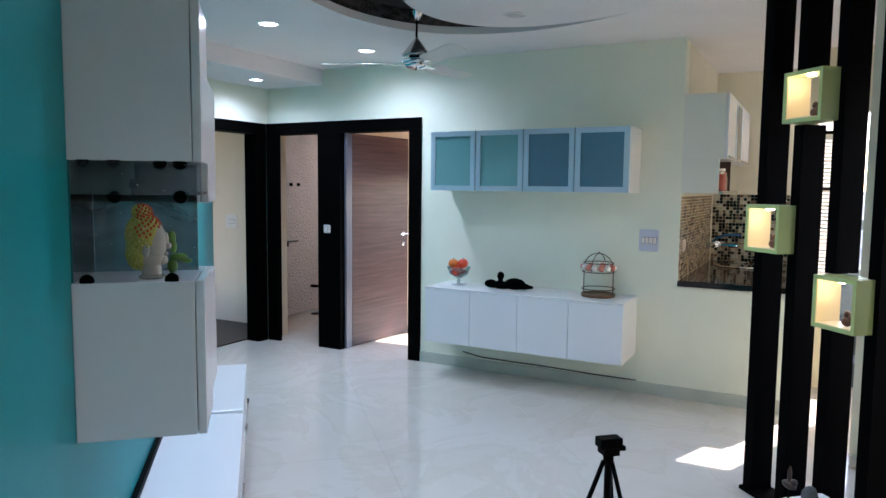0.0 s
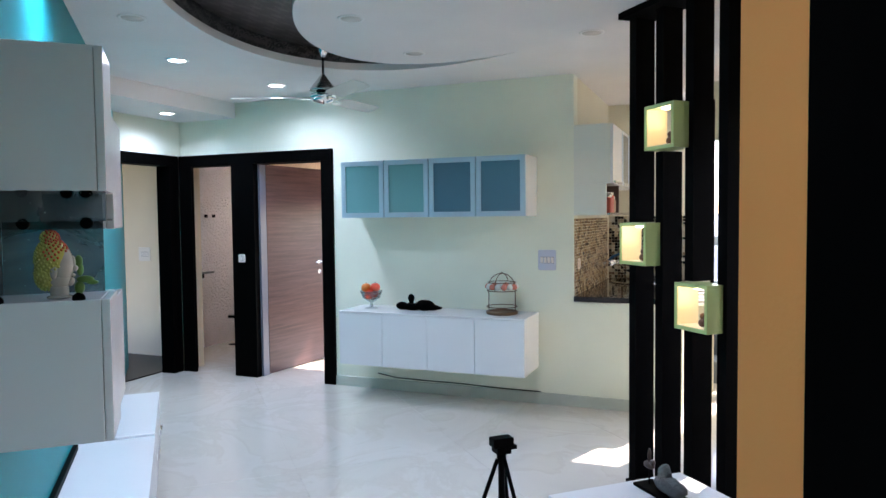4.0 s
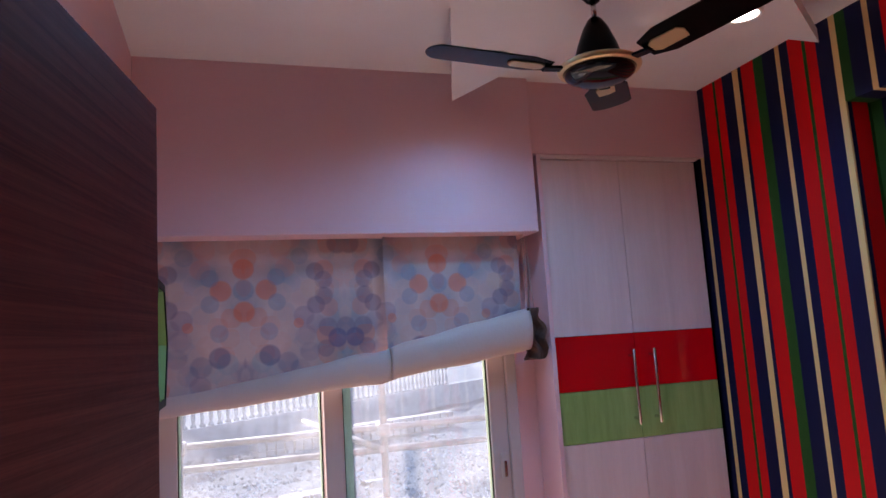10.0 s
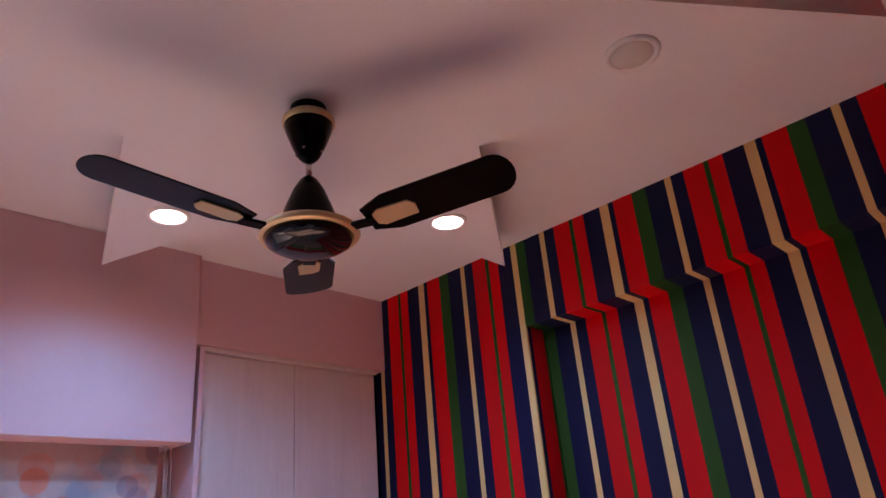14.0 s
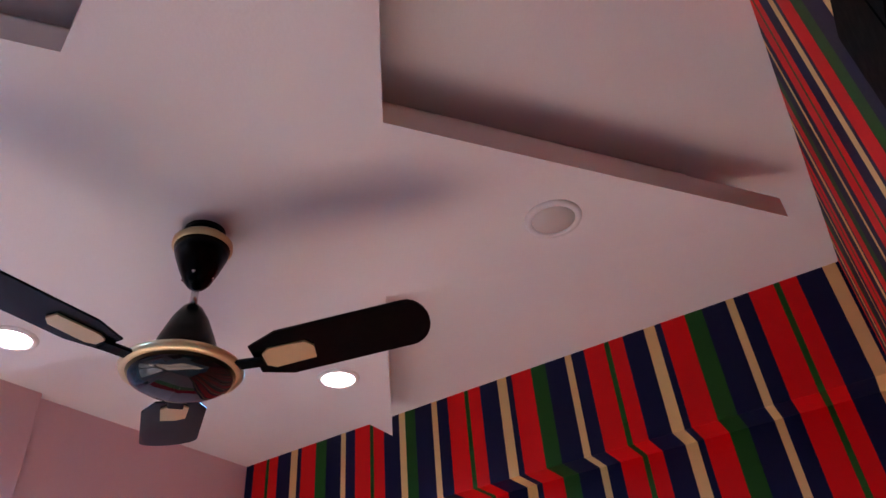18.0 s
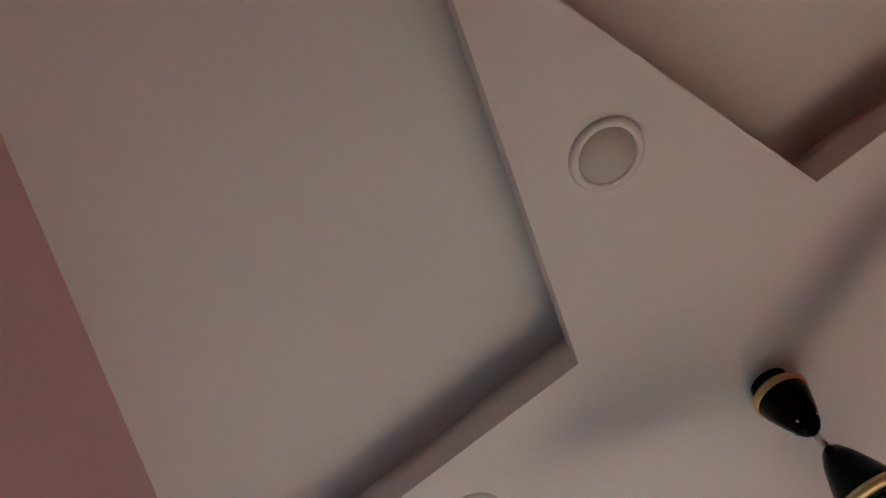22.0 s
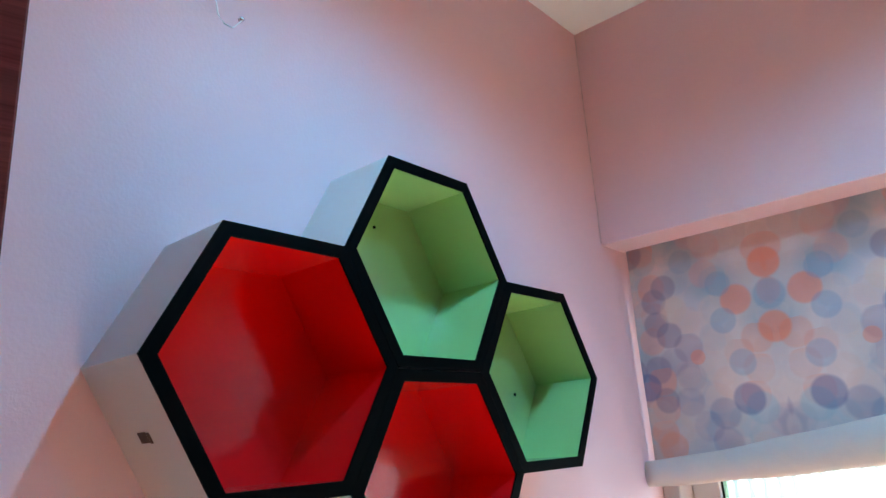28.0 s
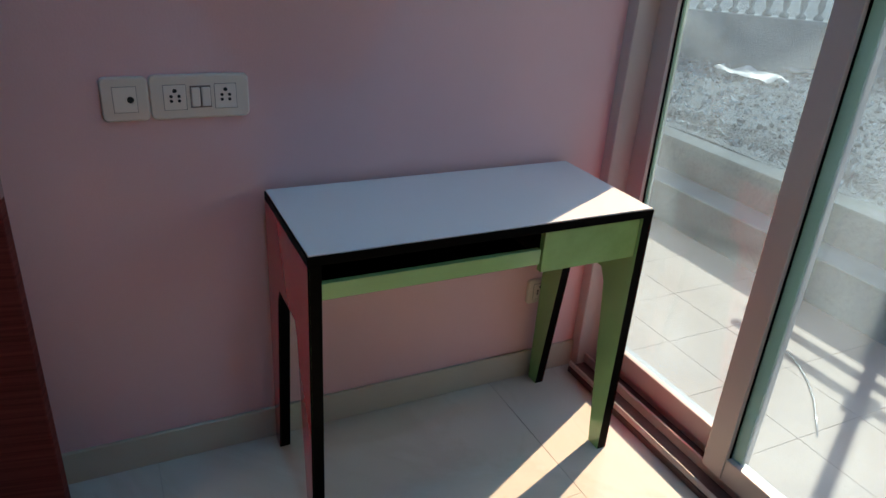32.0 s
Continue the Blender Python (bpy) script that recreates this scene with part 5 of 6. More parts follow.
# ---- divider posts with lit display boxes ----
dv = thing("divider_plate", "black-stained timber head plate of the room divider", "divider")
part("head_plate", box(-2.795, -0.17, 1.43, 1.64, HCEIL - 0.035, HCEIL - 0.001, 0.002, 1), M_BLACK, dv)
part("foot_plate", box(-2.80, -0.17, 1.485, 1.63, 0.0005, 0.02, 0.002, 1), M_BLACK, dv)
for k in range(12):
    px = -2.784 + 0.222 * k
    if px > -0.25:
        break
    bm = bmesh.new()
    low, high = {0: (1.221, 1.441), 1: (1.803, 2.023), 2: (0.939, 1.159)}.get(k, (None, None))
    for z0, z1 in ((0.0205, HCEIL - 0.0355),) if low is None else ((0.0205, low - 0.0005), (high + 0.0005, HCEIL - 0.0355)):
        block(bm, px, px + 0.058, 1.496, 1.616, z0, z1)
    q = part("divider_post", bm, M_BLACK)
    tagged(q, "black-stained timber divider post from floor to ceiling", "post", "divider posts")
M_LIME = material("lime_green_lacquer", (0.46, 0.56, 0.22), 0.3, vary=0.05)
M_BOXIN = material("yellow_lacquer", (0.84, 0.70, 0.46), 0.35, vary=0.05)


def lit_box(x, z, label):
    """Open square box with a little lamp under its roof."""
    ob = thing("display_box", label, "display box", Matrix.Translation((x, 1.405, z)), group="lit boxes on the divider")
    s, t, d = 0.220, 0.017, 0.0905
    deep = 0.126
    plan = [(0, 0), (s, 0), (s, d), (s - 0.03, d), (s - 0.03, deep), (0, deep)]
    part("floor_board", prism(plan, 0, t), M_LIME, ob)
    part("roof_board", prism(plan, s - t, s), M_LIME, ob)
    part("side_board", box(0, t, 0, deep, t + 0.0003, s - t - 0.0003), M_LIME, ob)
    part("side_board", box(s - t, s, 0, d, t + 0.0003, s - t - 0.0003), M_LIME, ob)
    part("lining", box(t, t + 0.003, 0.004, deep, t + 0.0035, s - t), M_BOXIN, ob, "yellow side lining")
    part("floor_lining", box(t, s - 0.032, 0.004, deep, t, t + 0.003), M_BOXIN, ob, "yellow floor lining")
    lm = part("lamp", moved(lathe([(0.018, 0), (0.018, -0.006), (0.012, -0.008)], 16), Matrix.Translation((s / 2, d / 2, s - t))), glow("box_lamp", (1.0, 0.86, 0.55), 7.0), ob, "lit lamp under the roof")
    ld = bpy.data.lights.new("box_light", "POINT")
    ld.energy, ld.color, ld.shadow_soft_size = 0.085, (1.0, 0.78, 0.52), 0.02
    lo = new("box_light", ld)
    lo.matrix_world = Matrix.Translation((x + s / 2, 1.405 + d * 0.35, z + s - t - 0.03))
    fg = part("small_figurine", blobs(((0, 0, 0.02, 0.022, 0.018, 0.02), (0, 0, 0.05, 0.013, 0.013, 0.016), (0.015, 0, 0.03, 0.012, 0.01, 0.02))), material("brown_resin", (0.10, 0.04, 0.025), 0.35))
    fg.matrix_world = Matrix.Translation((x + 0.135, 1.405 + 0.05, z + t + 0.003))
    tagged(fg, "small brown resin figurine in a lit box", "figurine", "figurines in the lit boxes")


lit_box(-2.535, 1.803, "lime green lit display box near the ceiling")
lit_box(-2.744, 1.221, "lime green lit display box at mid height")
lit_box(-2.302, 0.939, "lime green lit display box, the lowest")

# low white table with a small sculpture
tb = thing("low_table", "white low table beside the divider", "table", Matrix.Translation((-1.55, 0.75, 0)))
part("tabletop", box(-0.28, 0.45, -0.30, 0.30, 0.425, 0.45, 0.004), M_WHITE, tb)
for a in (-0.25, 0.42):
    for b in (-0.27, 0.27):
        part("leg", box(a - 0.02, a + 0.02, b - 0.02, b + 0.02, 0, 0.4245, 0.002), M_WHITE, tb)
sc = thing("stone_sculpture", "grey stone bird sculpture on a black tray", "sculpture", Matrix.Translation((-1.66, 0.84, 0.4502)))
part("tray", box(-0.13, 0.13, -0.045, 0.045, 0, 0.012, 0.004), M_EDGE, sc)
bm = blobs(((0.03, 0, 0.045, 0.08, 0.03, 0.035), (0.0, 0, 0.075, 0.03, 0.022, 0.045)))
for v in bm.verts:
    v.co += 0.008 * noise.noise_vector(v.co * 30)
part("stone", bm, material("rough_grey_stone", (0.10, 0.10, 0.10), 0.8, vary=0.4, scale=30, bump=0.6), sc)
part("stem", wire([(-0.09, 0, 0.012), (-0.09, 0, 0.07)], 0.003), M_EDGE, sc)
part("bird", blobs(((-0.09, 0, 0.085, 0.03, 0.014, 0.014), (-0.07, 0, 0.10, 0.012, 0.01, 0.012), (-0.09, 0, 0.12, 0.006, 0.008, 0.03))), material("brown_bird_resin", (0.07, 0.04, 0.03), 0.4), sc)

# ---- tripod with camera head, standing in the hall ----
tri = thing("tripod", "small black camera tripod standing on the marble floor", "tripod", Matrix.Translation((-2.447, 0.555, 0)))
part("column", lathe([(0.014, 0.16), (0.016, 0.17), (0.016, 0.36), (0.022, 0.365), (0.022, 0.39), (0.012, 0.40)], 16), M_EDGE, tri)
part("head", box(-0.035, 0.035, -0.035, 0.035, 0.40, 0.43, 0.006), M_EDGE, tri)
part("camera_block", box(-0.03, 0.03, -0.05, 0.05, 0.431, 0.472, 0.006), M_EDGE, tri)
part("pan_knob", box(-0.012, 0.012, 0.036, 0.075, 0.41, 0.43, 0.005), M_EDGE, tri)
for k in range(3):
    a = radians(20 + 120 * k)
    c, s = math.cos(a), math.sin(a)
    lg = part("leg", wire([(0.02 * c, 0.02 * s, 0.37), (0.09 * c, 0.09 * s, 0.18), (0.155 * c, 0.155 * s, 0.008)], 0.010, seg=8), M_EDGE, tri)
    part("foot", moved(ball(0.013, 0.8, 0.0, 10), Matrix.Translation((0.157 * c, 0.157 * s, 0.012))), M_EDGE, lg)

# ---- wall unit on the turquoise wall ----
TW = -1.300
M_MIRROR = material("dark_mirror", (0.35, 0.40, 0.42), 0.04, metal=1.0, vary=0.02)
M_DARKGL = clear("dark_grey_glass", (0.46, 0.50, 0.51), 0.03, 0.85, 0.28)
M_GREYGL = clear("grey_tinted_glass", (0.72, 0.78, 0.80), 0.02, 0.85, 0.18)
for nm, x0, x1, z0, z1, fr, lab in (("upper_wall_unit", -2.0, -1.757, 1.565, 1.966, -0.991, "white gloss wall unit above the glass niche"),
                                    ("lower_wall_unit", -2.0, -1.757, 0.858, 1.262, -0.991, "white gloss wall unit below the glass niche"),
                                    ("lower_second_unit", -2.30, -2.004, 0.88, 1.24, -0.996, "white gloss wall unit beside the lower wall unit"),
                                    ("second_wall_unit", -2.36, -2.004, 1.456, 1.81, -0.993, "white gloss wall unit further along the turquoise wall")):
    ob = thing(nm, lab, "cabinet")
    part("carcass", box(x0, x1, TW, fr - 0.022, z0, z1, 0.002, 1), M_WHITE, ob)
    n = 1
    for i in range(n):
        a, b = x0 + (x1 - x0) * i / n + 0.001, x0 + (x1 - x0) * (i + 1) / n - 0.001
        part("door", box(a, b, fr - 0.020, fr + 0.002, z0, z1, 0.004, 2), M_WHITE, ob, "gloss white door")
nb = thing("niche_glass", "glass display niche with a dark mirror back and black clips", "glass niche")
part("mirror_back", box(-1.996, -1.762, TW, TW + 0.005, 1.263, 1.564), M_MIRROR, nb, "dark mirror back")
part("side_pane", box(-2.0, -1.994, TW + 0.006, -1.022, 1.263, 1.564), M_DARKGL, nb, "dark grey glass end pane")
part("shelf_glass", box(-1.993, -1.766, TW + 0.006, -0.995, 1.482, 1.488), M_GREYGL, nb, "grey glass shelf")
part("front_pane", box(-1.765, -1.758, TW + 0.006, -0.992, 1.481, 1.564), M_GREYGL, nb, "grey glass strip")
for y in (-1.265, -1.196, -1.089, -1.068, -1.042):
    for z0, up_ in ((1.5645, -1), (1.4805, -1), (1.2625, 1)):
        if z0 > 1.52 and y != -1.068 or z0 < 1.52 and y in ((-1.196, -1.042) if z0 > 1.4 else (-1.265, -1.068)):
            part("clip", moved(lathe([(0.017, 0), (0.017, 0.006), (0.014, 0.008)], 20), Matrix.Translation((-1.766, y, z0 + up_ * 0.004)) @ Matrix.Rotation(radians(90), 4, "Y")), M_EDGE, nb, "black clip")
# bust in the niche, one plain shape
M_BUST = material("glazed_ceramic_face", (0.38, 0.34, 0.28), 0.15, vary=0.12, scale=30, coat=0.5)
M_CURL = material("gilded_curls", (0.42, 0.36, 0.07), 0.25, vary=0.3, scale=40, coat=0.4)
M_CURLRED = material("red_glazed_curls", (0.50, 0.07, 0.02), 0.25, vary=0.3, scale=40, coat=0.4)
bm = blobs(((0, 0.006, 0.115, 0.050, 0.050, 0.075), (0, -0.002, 0.075, 0.044, 0.050, 0.045), (0, 0.038, 0.060, 0.020, 0.020, 0.018), (0, 0.0, 0.025, 0.034, 0.036, 0.05),
            (0, 0.056, 0.105, 0.011, 0.015, 0.012), (0, 0.052, 0.125, 0.008, 0.010, 0.025), (0, 0.049, 0.080, 0.016, 0.012, 0.008),
            (0.047, -0.012, 0.100, 0.008, 0.014, 0.030), (0, 0.0, 0.006, 0.05, 0.048, 0.008)))
crown = ((0, -0.022, 0.138, 0.060, 0.064, 0.074), (0, -0.028, 0.212, 0.032, 0.034, 0.026), (0, -0.045, 0.085, 0.048, 0.042, 0.055))
for k, (cx, cy, cz, rx, ry, rz) in enumerate(crown):
    n0 = len(bm.faces)
    g = bmesh.ops.create_uvsphere(bm, u_segments=18, v_segments=12, radius=1.0)
    bmesh.ops.transform(bm, matrix=Matrix.Translation((cx, cy, cz)) @ Matrix.Diagonal((rx, ry, rz, 1)), verts=g["verts"])
    for f in {f for v in g["verts"] for f in v.link_faces}:
        f.smooth, f.material_index = True, 1
    count = (260, 80, 130)[k]
    for i in range(count):
        zz = 1 - 2 * (i + 0.5) / count
        a = i * 2.39996
        rr = math.sqrt(1 - zz * zz)
        p = Vector((cx + rx * rr * math.cos(a), cy + ry * rr * math.sin(a), cz + rz * zz))
        if p.y > 0.012 and p.z < 0.160:
            continue
        g = bmesh.ops.create_icosphere(bm, subdivisions=1, radius=0.0056, matrix=Matrix.Translation(p))
        red = p.z > 0.13 and p.y > -0.04 + 0.02 * noise.noise(p * 40)
        for f in {f for v in g["verts"] for f in v.link_faces}:
            f.smooth, f.material_index = True, 2 if red else 1
bust = part("ceramic_bust", bm, (M_BUST, M_CURL, M_CURLRED))
bust.matrix_world = Matrix.Translation((-1.83, -1.124, 1.2625)) @ Matrix.Diagonal((0.70, 0.70, 0.81, 1))
tagged(bust, "glazed ceramic bust with gold and red curls in a glass niche", "bust")
lz = part("lizard_figurine", moved(blobs(((0, 0, 0.10, 0.012, 0.014, 0.018), (0, 0.004, 0.075, 0.010, 0.012, 0.02), (0, 0.02, 0.045, 0.011, 0.03, 0.011), (0, 0.045, 0.035, 0.007, 0.02, 0.007), (0, 0.0, 0.02, 0.018, 0.018, 0.02))), Matrix.Identity(4)), material("green_glazed_lizard", (0.10, 0.22, 0.04), 0.3))
lz.matrix_world = Matrix.Translation((-1.93, -1.085, 1.2625)) @ Matrix.Diagonal((0.8, 0.8, 1.0, 1))
tagged(lz, "small green glazed lizard figurine beside the bust", "figurine")
# low television unit
for x0, x1, z1, lab in ((-4.30, -3.39, 0.40, "low white gloss bench along the turquoise wall"), (-3.388, -1.2, 0.385, "low white gloss bench with open drawers along the turquoise wall")):
    ob = thing("tv_bench", lab, "bench", group="benches on the turquoise wall")
    part("carcass", box(x0, x1, TW, -0.960, 0.08, z1 - 0.014, 0.002, 1), M_WHITE, ob)
    part("top_board", box(x0, x1, TW, -0.940, z1 - 0.0135, z1, 0.002, 1), M_WHITE, ob)
    part("plinth", box(x0 + 0.02, x1 - 0.02, TW, -1.02, 0, 0.0795), M_EDGE, ob)
    for i in range(2):
        a, b = x0 + (x1 - x0) * i / 2 + 0.002, x0 + (x1 - x0) * (i + 1) / 2 - 0.002
        d = part("drawer", box(a, b, -0.959, -0.941, 0.085, z1 - 0.016, 0.001, 1), M_WHITE, ob)
        part("pull", box((a + b) / 2 - 0.05, (a + b) / 2 + 0.05, -0.9405, -0.923, 0.20, 0.235, 0.004), M_CHROME, d, "chrome pull")

structure("trunking", box(-3.30, -1.21, TW, TW + 0.022, 0.386, 0.412, 0.002, 1), M_EDGE, "thin black trunking along the turquoise wall", "trunking")

# ---- hall lamps and fans ----
for x, y, on in ((-1.234, -2.675, True), (-1.926, -1.514, True), (-2.899, -3.764, True), (-3.928, -3.696, True),
                 (-2.022, -3.255, False), (-2.513, -2.204, False), (-3.387, -2.225, False), (-3.348, -1.058, False)):
    p = HALL @ Vector((x, y, 0))
    downlight(p.x, p.y, HCEIL, on, "round recessed hall lamp, lit cold white" if on else "round recessed hall lamp, switched off", r=0.075, power=17, warm=(0.64, 0.80, 1.0), cone=168, blend=1.0)
downlight(0.55, -1.02, HCEIL, True, "round recessed corridor lamp, lit cold white", r=0.075, soft=0.22, power=24, warm=(0.84, 0.88, 1.0), blend=1.0)
p = HALL @ Vector((-3.97, -4.88, 0))
downlight(p.x, p.y, 2.42, True, "round recessed lamp, lit cold white, in the soffit", r=0.07, power=12, warm=(0.60, 0.76, 1.0), blend=1.0)

M_CREAMBL = material("cream_fan_blade", (0.62, 0.60, 0.54), 0.35, vary=0.04)


def hall_fan(x, y, top, z, turn, label):
    ob = thing("ceiling_fan", label, "ceiling fan", Matrix.Translation((x, y, 0)), group="chrome hall fans")
    part("canopy", lathe([(0.012, top - 0.07), (0.02, top - 0.068), (0.055, top - 0.012), (0.055, top - 0.001)], 28), M_CHROME, ob)
    part("downrod", lathe([(0.008, z + 0.21), (0.008, top - 0.065)], 12), M_EDGE, ob)
    part("cone", lathe([(0.010, z + 0.22), (0.016, z + 0.21), (0.098, z + 0.105), (0.098, z + 0.095), (0.06, z + 0.093)], 32), M_METAL, ob)
    part("neck", lathe([(0.05, z + 0.092), (0.05, z + 0.08)], 24), M_EDGE, ob)
    part("motor", lathe([(0.05, z + 0.079), (0.095, z + 0.07), (0.105, z + 0.055), (0.10, z + 0.04)], 10), M_CHROME, ob, "faceted chrome motor")
    part("bowl", lathe([(0.10, z + 0.0395), (0.07, z + 0.018), (0.03, z + 0.006), (0.004, z)], 10), M_CHROME, ob, "faceted chrome bowl")
    for k in range(3):
        m = Matrix.Rotation(radians(turn + 120 * k), 4, "Z") @ Matrix.Translation((0, 0, z + 0.045))
        b = part("blade", moved(blade_bm(0.16, 0.66, 0.10, 0.135), m), M_CREAMBL, ob)
        part("blade_arm", moved(box(0.085, 0.20, -0.02, 0.02, -0.010, -0.004, 0.002, 1), m), M_CHROME, b, "chrome blade arm")


cb = thing("cable", "thin black cable lying along the hall skirting", "cable", HALL)
part("strand", wire([(HD + 0.006, y, z) for y, z in ((-3.10, 0.135), (-2.92, 0.108), (-2.6, 0.104), (-2.44, 0.106), (-2.1, 0.097), (-1.99, 0.095), (-1.66, 0.094))], 0.004), M_EDGE, cb)
hall_fan(-4.62, 0.20, 2.70, 2.30, 11, "chrome ceiling fan with cream blades under the crescent recess")

hall_fan(-1.34, 0.25, 2.70, 2.30, 182, "chrome ceiling fan with cream blades near the bedroom door")

# ---- mosaic behind the kitchen counter ----
def mosaic(name, cols, rows_, size, gap, m, palette, label):
    mm = bpy.data.materials.new(name)
    mm.use_nodes = True
    nt = mm.node_tree
    b = nt.nodes["Principled BSDF"]
    b.inputs["Roughness"].default_value = 0.15
    g = nt.nodes.new("ShaderNodeNewGeometry")
    r = nt.nodes.new("ShaderNodeValToRGB")
    r.color_ramp.interpolation = "CONSTANT"
    for i, c in enumerate(palette):
        e = r.color_ramp.elements[i] if i < 2 else r.color_ramp.elements.new(i / len(palette))
        e.position, e.color = i / len(palette), (*c, 1)
    nt.links.new(g.outputs["Random Per Island"], r.inputs[0])
    nt.links.new(r.outputs[0], b.inputs["Base Color"])
    verts, faces = [], []
    for i in range(cols):
        for j in range(rows_):
            x, z, o = i * (size[0] + gap), j * (size[1] + gap), len(verts)
            for y in (0.0, -0.004):
                verts += [(x, y, z), (x + size[0], y, z), (x + size[0], y, z + size[1]), (x, y, z + size[1])]
            faces += [(o + 4, o + 5, o + 6, o + 7), (o, o + 1, o + 5, o + 4), (o + 1, o + 2, o + 6, o + 5), (o + 2, o + 3, o + 7, o + 6), (o + 3, o, o + 4, o + 7)]
    me = bpy.data.meshes.new(name)
    me.from_pydata(verts, [], faces)
    me.materials.append(mm)
    ob = new(name, me)
    ob.matrix_world = m
    return tagged(ob, label, "mosaic tiles", kind="stuff")


BEIGES = ((0.50, 0.40, 0.26), (0.30, 0.20, 0.12), (0.58, 0.50, 0.36), (0.22, 0.14, 0.09), (0.45, 0.34, 0.20))
DARKS = ((0.012, 0.010, 0.009), (0.45, 0.38, 0.26), (0.03, 0.02, 0.015), (0.20, 0.13, 0.08), (0.012, 0.012, 0.012), (0.55, 0.50, 0.38))
mosaic("beige_mosaic", 44, 26, (0.034, 0.020), 0.003, HALL @ Matrix.Translation((HD - 0.01, -1.3955, 0.862)) @ Matrix.Rotation(radians(180), 4, "Z"), BEIGES, "beige and brown glass mosaic on the kitchen wall")
mosaic("dark_mosaic", 28, 21, (0.026, 0.026), 0.003, HALL @ Matrix.Translation((-6.1995, -1.39, 0.862)) @ Matrix.Rotation(radians(90), 4, "Z"), DARKS, "black and cream glass mosaic behind the sink")
plate("kitchen_switch", 0.075, 0.085, HALL @ Matrix.Translation((HD - 0.16, -1.3905, 1.10)) @ Matrix.Rotation(radians(180), 4, "Z"), "white single switch on the mosaic", ((0.0, "rocker"),))

# ---- hall facade behind the divider ----
bm = bmesh.new()
hall_block(bm, -5.45, -5.3, -0.62, -0.57, 0, 2.56)
hall_block(bm, -5.45, -5.3, -0.57, -0.40, 2.42, 2.56)
hall_block(bm, -5.45, -5.3, -0.57, -0.40, 0, 0.72)
hall_block(bm, -5.45, -5.3, -0.40, 1.5, 2.09, 2.56)
# Pier added to cut the sun patch on the hall floor to shape.
hall_block(bm, -5.45, -5.3, -0.07, 0.25, 0, 2.09)
structure("wall_balcony", bm, M_CREAMK, "cream wall round the balcony opening", "wall")
M_SCREEN = material("frosted_screen", (0.8, 0.8, 0.78), 0.4, vary=0.03)
nt = M_SCREEN.node_tree
tl = nt.nodes.new("ShaderNodeBsdfTranslucent")
tl.inputs[0].default_value = (0.85, 0.84, 0.80, 1)
ms = nt.nodes.new("ShaderNodeMixShader")
ms.inputs[0].default_value = 0.7
nt.links.new(nt.nodes["Principled BSDF"].outputs[0], ms.inputs[1])
nt.links.new(tl.outputs[0], ms.inputs[2])
nt.links.new(ms.outputs[0], nt.nodes["Material Output"].inputs[0])
structure("bath_window", hallbox(-7.08, -7.07, -5.84, -4.80, 1.05, 2.15), M_SCREEN, "frosted glass pane of the bathroom window", "window")
# Translucent screen added to brighten the kitchen with daylight.
structure("kitchen_fill_screen", hallbox(-6.199, -5.451, -0.56, -0.552, 0, 2.55), M_SCREEN, "frosted screen added to let daylight into the kitchen", "screen")
bm = bmesh.new()
block(bm, -3.05, -2.9, 2.55, 4.75, 0, 2.56)
block(bm, -3.05, -0.162, 2.42, 2.55, 0, 0.25)
block(bm, -3.05, -0.162, 2.42, 2.55, 2.05, 2.56)
for x in (-3.05, -1.62, -0.30):
    block(bm, x, x + 0.13, 2.42, 2.55, 0.25, 2.05)
structure("wall_facade", bm, M_CREAMK, "cream facade wall with two wide windows", "wall")
M_SLAT = material("white_blind_slat", (0.80, 0.79, 0.75), 0.5, vary=0.03)
nt = M_SLAT.node_tree
tl = nt.nodes.new("ShaderNodeBsdfTranslucent")
tl.inputs[0].default_value = (0.8, 0.78, 0.72, 1)
ms = nt.nodes.new("ShaderNodeMixShader")
ms.inputs[0].default_value = 0.5
nt.links.new(nt.nodes["Principled BSDF"].outputs[0], ms.inputs[1])
nt.links.new(tl.outputs[0], ms.inputs[2])
nt.links.new(ms.outputs[0], nt.nodes["Material Output"].inputs[0])


def slat_blind(m, wide, low, count, label):
    """Row of tilted slats between a head rail and a bottom rail."""
    bl = thing("slat_blind", label, "blind", m, group="slatted blinds")
    sm = mesh_of("slat", moved(box(0, wide, -0.012, 0.012, -0.0006, 0.0006), Matrix.Rotation(radians(28), 4, "X")), M_SLAT)
    for k in range(count):
        s = new("slat", sm)
        s.parent, s.location = bl, (0, 0, low + 0.028 * k)
    top = low + 0.028 * count
    part("head_rail", box(0, wide, -0.02, 0.02, top - 0.01, top + 0.03, 0.003, 1), M_SLAT, bl)
    part("bottom_rail", box(0, wide, -0.014, 0.014, low - 0.04, low - 0.02, 0.003, 1), M_SLAT, bl)


for x0, x1 in ((-2.9, -1.63), (-1.48, -0.31)):
    slat_blind(Matrix.Translation((x0, 2.40, 0)), x1 - x0, 0.72, 48, "lowered white slatted blind in the hall window")
slat_blind(HALL @ Matrix.Translation((-5.33, -0.55, 0)) @ Matrix.Rotation(radians(90), 4, "Z"), 0.145, 0.78, 40, "narrow white slatted blind in the balcony opening")
# Pane added to stop direct sun here and glow behind the narrow blind.
structure("balcony_sun_block", hallbox(-5.422, -5.416, -0.5695, -0.4305, 0.7205, 2.4195), M_SCREEN, "frosted pane added to block direct sun beside the balcony opening", "window")
bar = thing("balcony_window_frame", "dark window frame bars of the balcony opening", "window frame", HALL, kind="structure")
part("post", box(-5.44, -5.31, -0.43, -0.401, 0.7205, 2.4195, 0.003, 1), M_EDGE, bar)
